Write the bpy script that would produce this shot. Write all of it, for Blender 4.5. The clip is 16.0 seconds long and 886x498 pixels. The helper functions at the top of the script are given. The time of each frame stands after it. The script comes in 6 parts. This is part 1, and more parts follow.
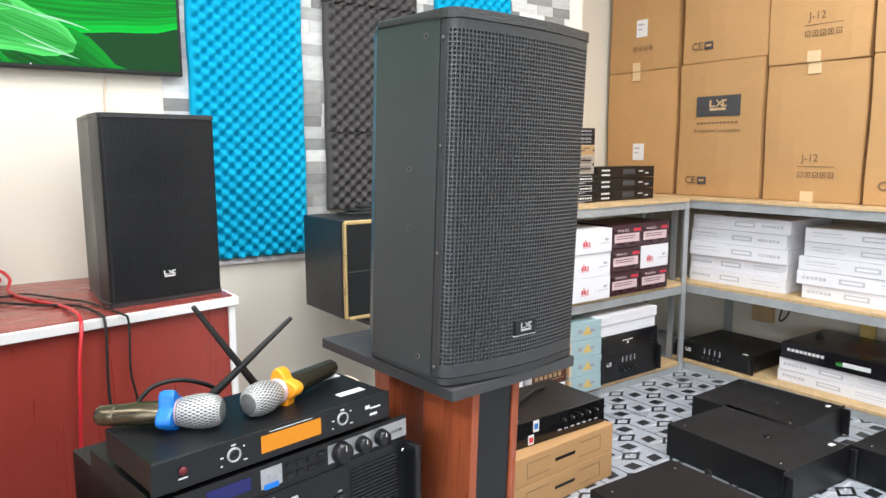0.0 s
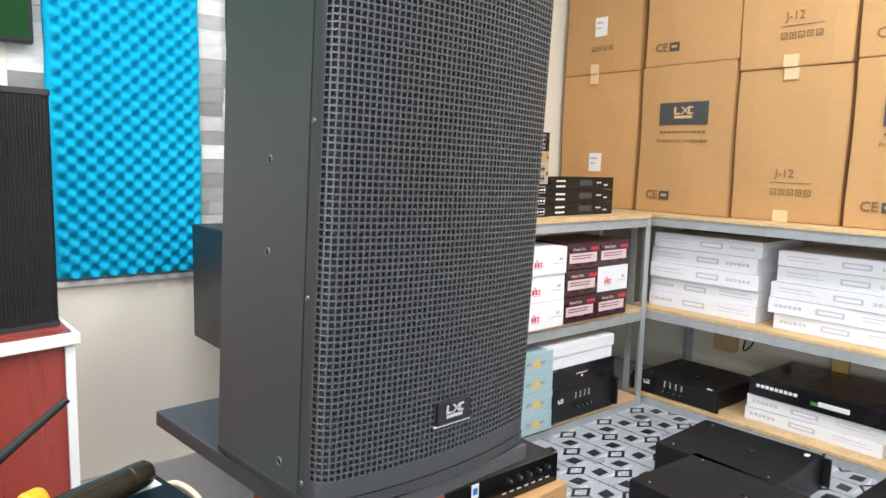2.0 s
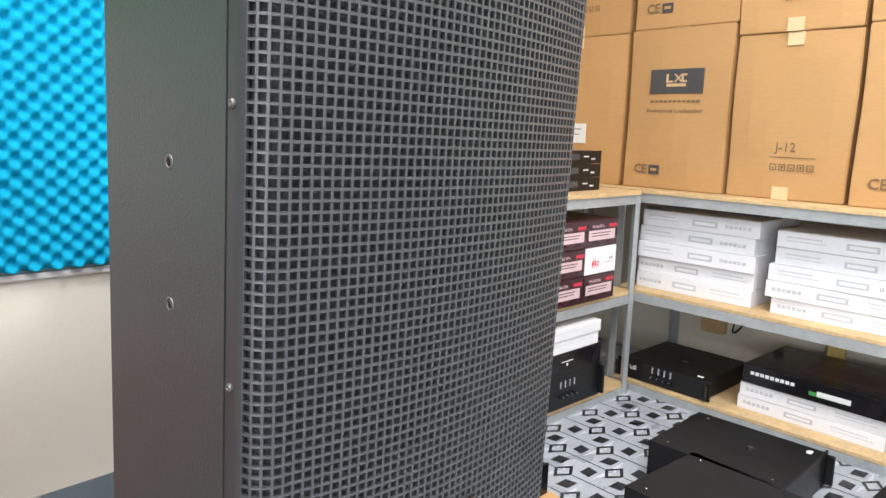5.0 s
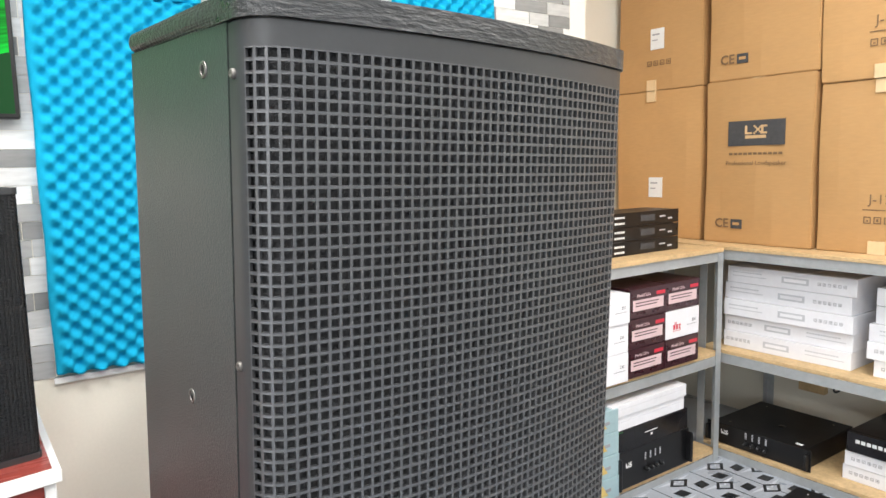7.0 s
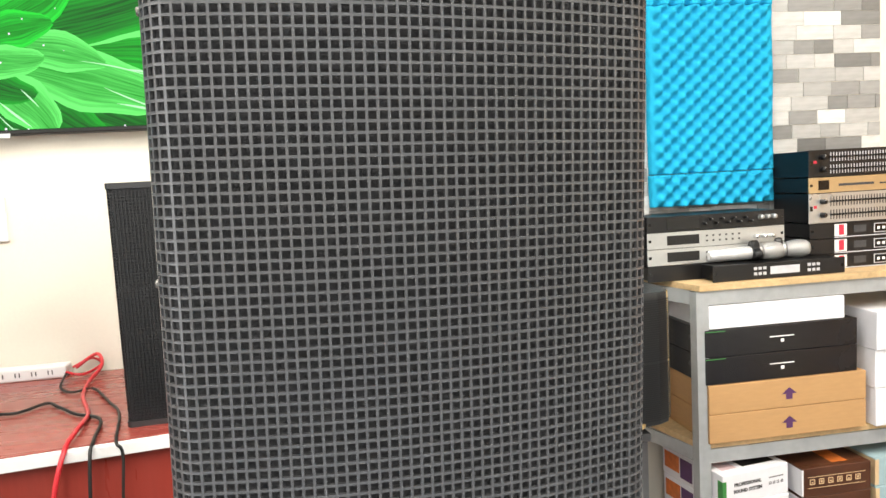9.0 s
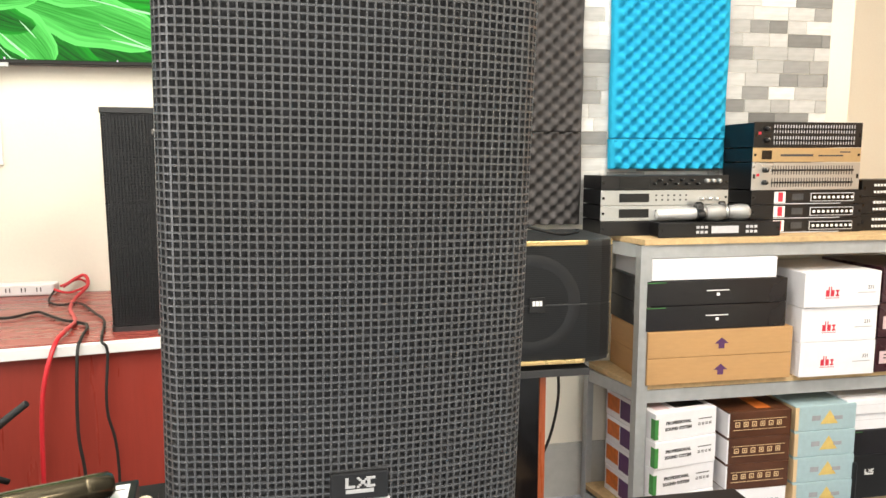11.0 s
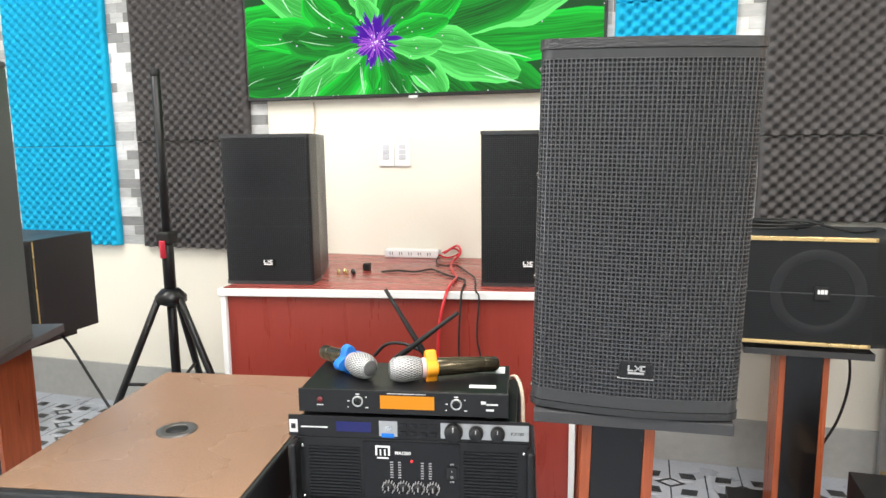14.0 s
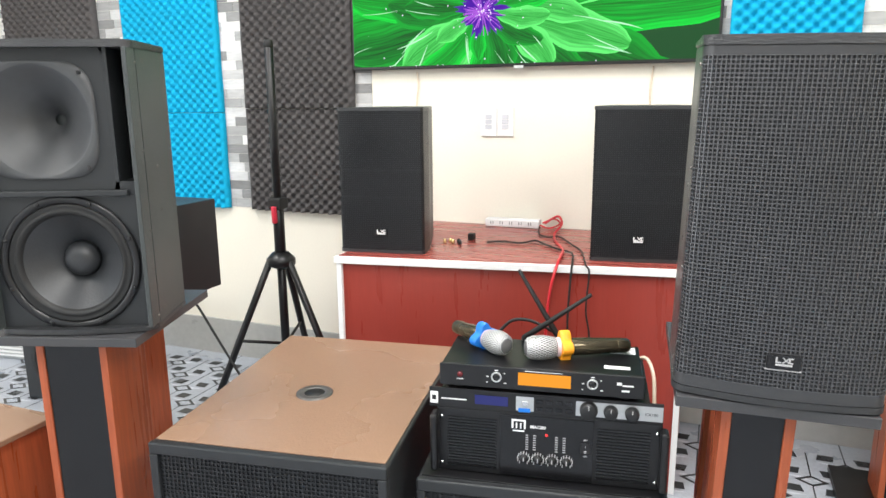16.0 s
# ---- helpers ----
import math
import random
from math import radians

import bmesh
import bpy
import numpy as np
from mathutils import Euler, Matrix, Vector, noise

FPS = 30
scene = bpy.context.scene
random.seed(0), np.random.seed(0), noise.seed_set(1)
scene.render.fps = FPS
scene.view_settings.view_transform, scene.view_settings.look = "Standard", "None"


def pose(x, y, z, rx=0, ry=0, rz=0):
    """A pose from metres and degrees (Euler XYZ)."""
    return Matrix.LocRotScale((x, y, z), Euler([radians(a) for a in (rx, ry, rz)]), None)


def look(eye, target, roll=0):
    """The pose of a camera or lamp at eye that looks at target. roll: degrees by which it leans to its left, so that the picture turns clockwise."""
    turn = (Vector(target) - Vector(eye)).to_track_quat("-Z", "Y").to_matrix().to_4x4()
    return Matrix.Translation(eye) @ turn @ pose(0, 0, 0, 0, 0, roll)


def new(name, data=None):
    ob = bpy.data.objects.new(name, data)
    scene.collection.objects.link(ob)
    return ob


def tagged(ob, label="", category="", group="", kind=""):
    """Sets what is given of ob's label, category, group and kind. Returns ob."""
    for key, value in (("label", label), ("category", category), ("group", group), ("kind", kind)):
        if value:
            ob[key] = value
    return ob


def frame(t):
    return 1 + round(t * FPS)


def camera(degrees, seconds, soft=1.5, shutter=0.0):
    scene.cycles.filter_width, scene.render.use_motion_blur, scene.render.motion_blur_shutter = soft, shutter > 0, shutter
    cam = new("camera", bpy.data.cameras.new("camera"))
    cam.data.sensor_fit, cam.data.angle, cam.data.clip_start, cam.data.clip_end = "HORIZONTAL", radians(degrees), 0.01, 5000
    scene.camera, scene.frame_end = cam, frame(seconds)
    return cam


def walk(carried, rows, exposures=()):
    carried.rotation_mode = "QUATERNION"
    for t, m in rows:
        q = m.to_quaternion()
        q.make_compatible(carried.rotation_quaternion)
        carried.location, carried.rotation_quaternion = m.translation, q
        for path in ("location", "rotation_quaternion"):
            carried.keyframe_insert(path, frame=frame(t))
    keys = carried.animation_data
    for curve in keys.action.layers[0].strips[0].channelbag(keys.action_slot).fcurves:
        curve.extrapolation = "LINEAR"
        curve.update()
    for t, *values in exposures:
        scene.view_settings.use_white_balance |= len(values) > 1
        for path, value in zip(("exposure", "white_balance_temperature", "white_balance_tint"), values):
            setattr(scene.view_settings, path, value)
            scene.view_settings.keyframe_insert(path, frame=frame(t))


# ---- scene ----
cam = camera(65.1, 16.0)
DAY, WEST, PANEL = 20, 85, 37
EXPOSURES = [(0, -0.10, 6150, 10), (3.0, 0.0, 6200, 10), (5.5, 0.07, 6250, 10), (7.0, 0.02, 6350, 10), (8.0, 0.14, 6600, 10), (9.0, 0.15, 6800, 10), (12.0, 0.11, 7100, 10), (13.0, 0.16, 7100, 10), (14.0, 0.0, 6500, 10), (16.0, 0.02, 6350, 10)]
PATH = [
    (0, (0.317, 0.261, 1.178), (1.469, 1.872, 0.899), -0.3),
    (0.5, (0.387, 0.365, 1.185), (1.658, 1.891, 0.951), -0.1),
    (1, (0.435, 0.435, 1.180), (1.805, 1.868, 0.912), -0.8),
    (1.5, (0.521, 0.507, 1.170), (1.870, 1.959, 0.900), 0.4),
    (2, (0.634, 0.580, 1.150), (1.906, 2.104, 0.901), 1.4),
    (2.5, (0.694, 0.634, 1.116), (1.929, 2.175, 0.797), 2.3),
    (3, (0.751, 0.721, 1.094), (1.982, 2.263, 0.765), 2.8),
    (3.2, (0.768, 0.747, 1.081), (2.010, 2.277, 0.745), 2.9),
    (5.3, (0.792, 0.798, 1.203), (2.124, 2.250, 0.860), 1.5),
    (5.5, (0.796, 0.801, 1.221), (2.117, 2.264, 0.883), 1.6),
    (6, (0.794, 0.806, 1.251), (2.114, 2.281, 0.963), 1.3),
    (6.5, (0.795, 0.799, 1.279), (2.067, 2.324, 1.038), 0.5),
    (7, (0.839, 0.786, 1.303), (1.990, 2.404, 1.060), -1.3),
    (7.5, (0.922, 0.772, 1.309), (1.716, 2.594, 1.085), -3.9),
    (8, (1.011, 0.746, 1.306), (1.530, 2.664, 1.081), -4.7),
    (8.5, (1.066, 0.733, 1.277), (1.408, 2.694, 1.091), -3.7),
    (9, (1.086, 0.717, 1.240), (1.392, 2.685, 1.056), -3.1),
    (9.5, (1.094, 0.706, 1.192), (1.386, 2.674, 0.997), -2.0),
    (9.7, (1.097, 0.702, 1.179), (1.399, 2.665, 0.950), -1.7),
    (11.8, (1.113, 0.436, 1.152), (1.457, 2.385, 0.876), 0.7),
    (12, (1.114, 0.413, 1.148), (1.404, 2.369, 0.849), 0.6),
    (12.5, (1.127, 0.318, 1.160), (1.179, 2.289, 0.825), 0.3),
    (13, (1.145, 0.191, 1.197), (0.987, 2.160, 0.879), -0.5),
    (13.5, (1.144, 0.089, 1.225), (0.702, 2.021, 0.954), -2.0),
    (14, (1.143, 0.018, 1.237), (0.593, 1.918, 0.940), -0.7),
    (14.5, (1.135, -0.027, 1.248), (0.491, 1.840, 0.937), -0.5),
    (15, (1.116, -0.053, 1.268), (0.401, 1.782, 0.918), -0.6),
    (15.5, (1.071, -0.062, 1.290), (0.345, 1.759, 0.895), -0.8),
    (16, (1.011, -0.071, 1.303), (0.295, 1.748, 0.882), -0.5),
]


def rows(path):
    return [(t, look(eye, target, roll)) for t, eye, target, roll in path]


walk(cam, rows(PATH), EXPOSURES)

# ---- world and light ----
world = bpy.data.worlds.new("world")
scene.world = world
world.use_nodes = True
wn = world.node_tree.nodes
sky = wn.new("ShaderNodeTexSky")
sky.sky_type = "NISHITA"
sky.sun_disc = False
sky.sun_elevation, sky.sun_rotation = radians(45), radians(200)
wn["Background"].inputs[1].default_value = 0.12
world.node_tree.links.new(sky.outputs[0], wn["Background"].inputs[0])


def area_lamp(name, m, sx, sy, watts, color):
    la = bpy.data.lights.new(name, "AREA")
    la.shape, la.size, la.size_y, la.energy, la.color = "RECTANGLE", sx, sy, watts, color
    ob = new(name, la)
    ob.matrix_world = m
    return ob


# daylight through the open shop front, and the ceiling panels
area_lamp("daylight", look((1.0, -3.35, 1.3), (1.0, 0, 1.3)), 4.2, 2.3, DAY, (0.93, 0.97, 1.0))
area_lamp("daylight", look((-3.05, -1.5, 1.3), (0, -1.5, 1.3)), 2.6, 2.2, WEST, (0.95, 0.98, 1.0))
LIGHTS = [(-1.6, 1.2), (0.6, 1.2), (2.6, 1.2), (-1.6, -0.6), (0.9, -0.35), (2.6, -0.6)]
for lx, ly in LIGHTS:
    area_lamp("ceiling_lamp", look((lx, ly, 2.85), (lx, ly + 0.001, 0)), 0.56, 1.16, PANEL, (1.0, 0.97, 0.92))

# ---- materials ----


def mat(name, color, rough=0.5, metal=0.0, vary=0.12, grain=60.0, blotch=4.0, bump=0.05, spec=0.5, island=0.0, stretch=None, coat=0.0, piece=0.0):
    m = bpy.data.materials.new(name)
    m.use_nodes = True
    nt = m.node_tree
    n, l = nt.nodes, nt.links
    b = n["Principled BSDF"]
    b.inputs["Metallic"].default_value = metal
    b.inputs["Specular IOR Level"].default_value = spec
    b.inputs["Coat Weight"].default_value = coat
    tc = n.new("ShaderNodeTexCoord")
    src = tc.outputs["Object"]
    if stretch:
        mp = n.new("ShaderNodeMapping")
        mp.inputs["Scale"].default_value = stretch
        l.new(src, mp.inputs[0])
        src = mp.outputs[0]
    fine, big = n.new("ShaderNodeTexNoise"), n.new("ShaderNodeTexNoise")
    fine.inputs["Scale"].default_value, big.inputs["Scale"].default_value = grain, blotch
    fine.inputs["Detail"].default_value = big.inputs["Detail"].default_value = 4
    l.new(src, fine.inputs[0])
    l.new(src, big.inputs[0])
    add = n.new("ShaderNodeMath")
    add.operation = "ADD"
    l.new(fine.outputs[0], add.inputs[0])
    l.new(big.outputs[0], add.inputs[1])
    mr = n.new("ShaderNodeMapRange")
    mr.inputs[1].default_value, mr.inputs[2].default_value = 0.6, 1.4
    mr.inputs[3].default_value, mr.inputs[4].default_value = 1 - vary, 1 + vary
    l.new(add.outputs[0], mr.inputs[0])
    val = mr.outputs[0]
    if island or piece:
        rnd = n.new("ShaderNodeNewGeometry") if island else n.new("ShaderNodeObjectInfo")
        r2 = n.new("ShaderNodeMapRange")
        k = island or piece
        r2.inputs[3].default_value, r2.inputs[4].default_value = 1 - k, 1 + k
        l.new(rnd.outputs["Random Per Island" if island else "Random"], r2.inputs[0])
        mu = n.new("ShaderNodeMath")
        mu.operation = "MULTIPLY"
        l.new(val, mu.inputs[0])
        l.new(r2.outputs[0], mu.inputs[1])
        val = mu.outputs[0]
    mx = n.new("ShaderNodeVectorMath")
    mx.operation = "SCALE"
    mx.inputs[0].default_value = color
    l.new(val, mx.inputs["Scale"])
    l.new(mx.outputs[0], b.inputs["Base Color"])
    rr = n.new("ShaderNodeMapRange")
    rr.inputs[1].default_value, rr.inputs[2].default_value = 0.3, 0.7
    rr.inputs[3].default_value, rr.inputs[4].default_value = max(0.02, rough - 0.08), min(1, rough + 0.08)
    l.new(big.outputs[0], rr.inputs[0])
    l.new(rr.outputs[0], b.inputs["Roughness"])
    if bump:
        bp = n.new("ShaderNodeBump")
        bp.inputs["Strength"].default_value, bp.inputs["Distance"].default_value = bump, 0.002
        l.new(fine.outputs[0], bp.inputs["Height"])
        l.new(bp.outputs[0], b.inputs["Normal"])
    return m


def glow(name, color, strength):
    m = bpy.data.materials.new(name)
    m.use_nodes = True
    b = m.node_tree.nodes["Principled BSDF"]
    b.inputs["Base Color"].default_value = (0.01, 0.01, 0.01, 1)
    b.inputs["Specular IOR Level"].default_value = 0.05
    b.inputs["Emission Color"].default_value = (*color, 1)
    b.inputs["Emission Strength"].default_value = strength
    return m


CREAM = mat("cream_paint", (0.80, 0.76, 0.66), 0.6, vary=0.03, grain=120, blotch=1.2, bump=0.08)
SKIRT = mat("grey_tile", (0.40, 0.40, 0.38), 0.35, vary=0.1, grain=30, blotch=5)
CEIL = mat("ceiling_paint", (0.82, 0.82, 0.80), 0.7, vary=0.02)
FLOORM = mat("floor_tile_light", (0.38, 0.41, 0.46), 0.32, vary=0.16, grain=90, blotch=7, bump=0.03)
FLOORW = mat("floor_tile_white", (0.55, 0.58, 0.63), 0.32, vary=0.14, grain=90, blotch=9, bump=0.03)
FLOORB = mat("floor_tile_black", (0.018, 0.020, 0.024), 0.32, vary=0.2, grain=90, blotch=9, bump=0.03)
STONE = mat("printed_stone", (0.46, 0.46, 0.46), 0.6, vary=0.2, grain=50, blotch=9, island=0.62, stretch=(0.4, 1, 2.2))
BLUEF = mat("blue_foam", (0.012, 0.37, 0.60), 0.95, vary=0.08, grain=400, blotch=3, bump=0.15, spec=0.15)
GREYF = mat("grey_foam", (0.085, 0.080, 0.080), 0.97, vary=0.1, grain=400, blotch=3, bump=0.15, spec=0.1)
BLACKP = mat("black_cabinet_paint", (0.020, 0.022, 0.024), 0.42, vary=0.15, grain=500, blotch=5, bump=0.25)
SIDEP = mat("grey_black_cabinet_paint", (0.046, 0.053, 0.053), 0.36, vary=0.15, grain=600, blotch=4, bump=0.22)
MESHP = mat("grille_steel", (0.100, 0.102, 0.108), 0.36, metal=0.45, vary=0.1, grain=300, bump=0.05)
MESHD = mat("fine_grille_steel", (0.011, 0.012, 0.014), 0.42, metal=0.15, vary=0.1, grain=300, bump=0.05)
CLOTH = mat("grille_foam", (0.082, 0.082, 0.086), 0.95, vary=0.25, grain=900, blotch=60, bump=0.8, spec=0.1)
BANDP = mat("smooth_band_paint", (0.050, 0.051, 0.054), 0.42, metal=0.2, vary=0.06, grain=300, blotch=3, bump=0.03)
CAPT = mat("grained_cap_paint", (0.040, 0.041, 0.043), 0.34, vary=0.2, grain=90, blotch=8, bump=0.9, stretch=(0.9, 3.0, 4.0))
LIDP = mat("textured_cap_paint", (0.030, 0.031, 0.033), 0.36, vary=0.2, grain=420, blotch=5, bump=0.4)
DARK = mat("black_metal", (0.007, 0.007, 0.008), 0.36, vary=0.15, grain=200, blotch=6, bump=0.08)
AMPTOP = mat("black_steel_lid", (0.006, 0.006, 0.007), 0.42, vary=0.2, grain=300, blotch=4, bump=0.1, spec=0.35)
GLOSS = mat("black_gloss", (0.005, 0.005, 0.006), 0.2, vary=0.1, bump=0)
RUBBER = mat("black_rubber", (0.009, 0.009, 0.009), 0.6, bump=0.1)
CONE = mat("paper_cone", (0.030, 0.032, 0.035), 0.45, vary=0.15, grain=200, blotch=10, bump=0.2)
HORN = mat("horn_plastic", (0.055, 0.057, 0.060), 0.5, vary=0.08, bump=0.05)
WOOD = mat("red_wood_laminate", (0.36, 0.085, 0.032), 0.32, vary=0.28, grain=14, blotch=5, stretch=(9, 9, 0.6), bump=0.04)
DESKR = mat("red_desk_laminate", (0.29, 0.042, 0.030), 0.33, vary=0.07, grain=20, blotch=5, stretch=(7, 7, 0.7), bump=0.03)
DESKT = mat("red_desktop_laminate", (0.27, 0.050, 0.038), 0.28, vary=0.12, grain=20, blotch=5, stretch=(0.7, 7, 7), bump=0.03)
WHITEP = mat("white_trim", (0.80, 0.80, 0.80), 0.4, vary=0.04)
PLATE = mat("grey_platform_laminate", (0.050, 0.050, 0.053), 0.42, vary=0.12, grain=200, blotch=5, bump=0.1)
SUBTOP = mat("brown_hardboard", (0.28, 0.172, 0.112), 0.26, vary=0.10, grain=210, blotch=1.6, bump=0.34)
CARDB = mat("brown_cardboard", (0.50, 0.285, 0.115), 0.72, vary=0.07, grain=25, blotch=3, stretch=(1, 1, 5), bump=0.06, piece=0.06)
CARDL = mat("tan_cardboard", (0.52, 0.30, 0.13), 0.72, vary=0.08, grain=25, blotch=4, stretch=(1, 1, 5), bump=0.06, piece=0.08)
TAPE = mat("paper_tape", (0.72, 0.52, 0.30), 0.45, vary=0.06)
INK = mat("brown_black_ink", (0.20, 0.12, 0.06), 0.7, vary=0.2)
INKG = mat("grey_ink", (0.058, 0.058, 0.062), 0.7, vary=0.25)
PALEINK = mat("pale_ink", (0.62, 0.42, 0.22), 0.7)
WBOX = mat("white_card", (0.82, 0.82, 0.86), 0.5, vary=0.04, grain=40, blotch=5, piece=0.04)
WPRINT = mat("grey_print", (0.34, 0.34, 0.37), 0.6)
LPRINT = mat("pale_grey_print", (0.55, 0.56, 0.60), 0.6)
BBOX = mat("black_card", (0.009, 0.008, 0.010), 0.22, vary=0.2, blotch=8)
MAROON = mat("maroon_black_card", (0.045, 0.014, 0.020), 0.3, vary=0.4, blotch=6)
PINK = mat("pink_label", (0.70, 0.52, 0.54), 0.5)
REDI = mat("red_print", (0.62, 0.03, 0.06), 0.5)
ORANGE = mat("dark_orange_card", (0.09, 0.032, 0.015), 0.4, vary=0.5, grain=10, blotch=6)
ORANGE2 = mat("orange_card", (0.62, 0.16, 0.03), 0.4, vary=0.3)
SKYB = mat("pale_blue_card", (0.36, 0.50, 0.54), 0.5, vary=0.08)
YELLOW = mat("yellow_print", (0.68, 0.50, 0.16), 0.5)
GREEN = mat("green_print", (0.05, 0.26, 0.06), 0.5)
PURPLE = mat("purple_print", (0.10, 0.035, 0.12), 0.5)
DKSTEEL = mat("dull_steel", (0.16, 0.15, 0.14), 0.4, metal=0.6, vary=0.2)
STONEP = mat("printed_stone_piece", (0.44, 0.44, 0.43), 0.6, vary=0.2, grain=50, blotch=9, piece=0.66, stretch=(0.4, 1, 2.2))
STEEL = mat("grey_painted_steel", (0.42, 0.44, 0.45), 0.4, metal=0.25, vary=0.12, grain=40, blotch=8)
CHIP = mat("chipboard", (0.60, 0.42, 0.22), 0.65, vary=0.22, grain=70, blotch=12, bump=0.1)
SILVER = mat("silver_panel", (0.55, 0.56, 0.56), 0.32, metal=0.7, vary=0.06, grain=120)
CHROME = mat("chrome", (0.75, 0.75, 0.75), 0.2, metal=1.0, vary=0.03, bump=0)
MICG = mat("silver_mic_mesh", (0.14, 0.14, 0.14), 0.5, metal=0.3, vary=0.3, grain=500)
WIRE = mat("pale_wire", (0.72, 0.72, 0.71), 0.45, metal=0.4, vary=0.1)
REDK = mat("dark_red_button", (0.13, 0.012, 0.016), 0.4)
MARK = mat("silver_mark", (0.42, 0.42, 0.43), 0.5)
MICB = mat("bronze_mic_body", (0.12, 0.10, 0.065), 0.25, metal=0.8, vary=0.1)
CHAMP = mat("champagne_panel", (0.55, 0.40, 0.22), 0.35, metal=0.5, vary=0.06)
GOLD = mat("gold_trim", (0.66, 0.48, 0.22), 0.3, metal=0.6, vary=0.05)
BLUER = mat("blue_rubber", (0.010, 0.17, 0.62), 0.45, vary=0.05)
ORANGER = mat("orange_rubber", (0.95, 0.36, 0.015), 0.45, vary=0.05)
REDC = mat("red_cable", (0.55, 0.02, 0.03), 0.4)
CREAMC = mat("cream_cable", (0.70, 0.58, 0.45), 0.5)
PAPER = mat("paper_label", (0.80, 0.80, 0.80), 0.55, vary=0.04)
LCDB = glow("blue_lcd", (0.05, 0.06, 0.30), 0.6)
LCDO = glow("orange_lcd", (1.0, 0.36, 0.02), 1.0)
LEDR = glow("red_led", (1.0, 0.05, 0.05), 2.0)
LAMPG = glow("lit_diffuser", (1.0, 0.97, 0.92), 6.0)

# ---- builders ----


def part(name, bm, material, parent=None, label="", smooth=False):
    me = bpy.data.meshes.new(name)
    bm.normal_update()
    bm.to_mesh(me)
    bm.free()
    for m in material if isinstance(material, (list, tuple)) else (material,):
        me.materials.append(m)
    if smooth:
        me.shade_smooth()
    ob = new(name, me)
    if parent:
        ob.parent = parent
    if label:
        ob["label"] = label
    return ob


def thing(name, label, category, loc=(0, 0, 0), yaw=0, group="", kind=""):
    ob = new(name)
    ob.empty_display_size = 0.05
    ob.matrix_basis = pose(*loc, 0, 0, yaw)
    return tagged(ob, label, category, group, kind)


def cuboid(bm, x0, x1, y0, y1, z0, z1):
    v = [bm.verts.new(p) for p in ((x0, y0, z0), (x1, y0, z0), (x1, y1, z0), (x0, y1, z0), (x0, y0, z1), (x1, y0, z1), (x1, y1, z1), (x0, y1, z1))]
    for f in ((0, 3, 2, 1), (4, 5, 6, 7), (0, 1, 5, 4), (1, 2, 6, 5), (2, 3, 7, 6), (3, 0, 4, 7)):
        bm.faces.new([v[i] for i in f])


def bx(name, x0, x1, y0, y1, z0, z1, material, parent=None, bevel=0.003, label="", seg=2):
    bm = bmesh.new()
    cuboid(bm, x0, x1, y0, y1, z0, z1)
    if bevel:
        bmesh.ops.bevel(bm, geom=bm.edges[:], offset=bevel, segments=seg, affect="EDGES", profile=0.5)
    return part(name, bm, material, parent, label)


def prism(name, outline, z0, z1, material, parent=None, bevel=0.0, label="", seg=2, smooth=False):
    bm = bmesh.new()
    lo = [bm.verts.new((x, y, z0)) for x, y in outline]
    hi = [bm.verts.new((x, y, z1)) for x, y in outline]
    n = len(outline)
    bm.faces.new(lo[::-1])
    bm.faces.new(hi)
    for i in range(n):
        bm.faces.new((lo[i], lo[(i + 1) % n], hi[(i + 1) % n], hi[i]))
    if bevel:
        caps = [e for e in bm.edges if abs(e.verts[0].co.z - e.verts[1].co.z) < 1e-6]
        bmesh.ops.bevel(bm, geom=caps, offset=bevel, segments=seg, affect="EDGES", profile=0.5)
    return part(name, bm, material, parent, label)


def lathe(bm, profile, m, n=32, sx=1.0, sy=1.0, caps=True):
    """Turns (radius, height) pairs about z, then moves them by m."""
    rings = []
    for r, h in profile:
        rings.append([bm.verts.new(m @ Vector((r * sx * math.cos(2 * math.pi * i / n), r * sy * math.sin(2 * math.pi * i / n), h))) for i in range(n)])
    for a, b in zip(rings, rings[1:]):
        for i in range(n):
            bm.faces.new((a[i], a[(i + 1) % n], b[(i + 1) % n], b[i]))
    for ring, flip in ((rings[0], True), (rings[-1], False)) if caps else ():
        bm.faces.new(ring[::-1] if flip else ring)


def turned(name, profile, m, material, parent=None, n=32, label="", sx=1.0, sy=1.0, smooth=True, caps=True):
    bm = bmesh.new()
    lathe(bm, profile, m, n, sx, sy, caps)
    ob = part(name, bm, material, parent, label)
    if smooth:
        for p in ob.data.polygons:
            p.use_smooth = len(p.vertices) == 4
    return ob


def between(a, b):
    """A pose at a whose z axis points to b."""
    a, b = Vector(a), Vector(b)
    return Matrix.Translation(a) @ (b - a).to_track_quat("Z", "Y").to_matrix().to_4x4()


def rod(name, a, b, r0, r1, material, parent=None, n=16, label=""):
    d = (Vector(b) - Vector(a)).length
    return turned(name, [(r0 * 0.9, 0), (r0, 0.0015), (r1, d - 0.0015), (r1 * 0.9, d)], between(a, b), material, parent, n, label)


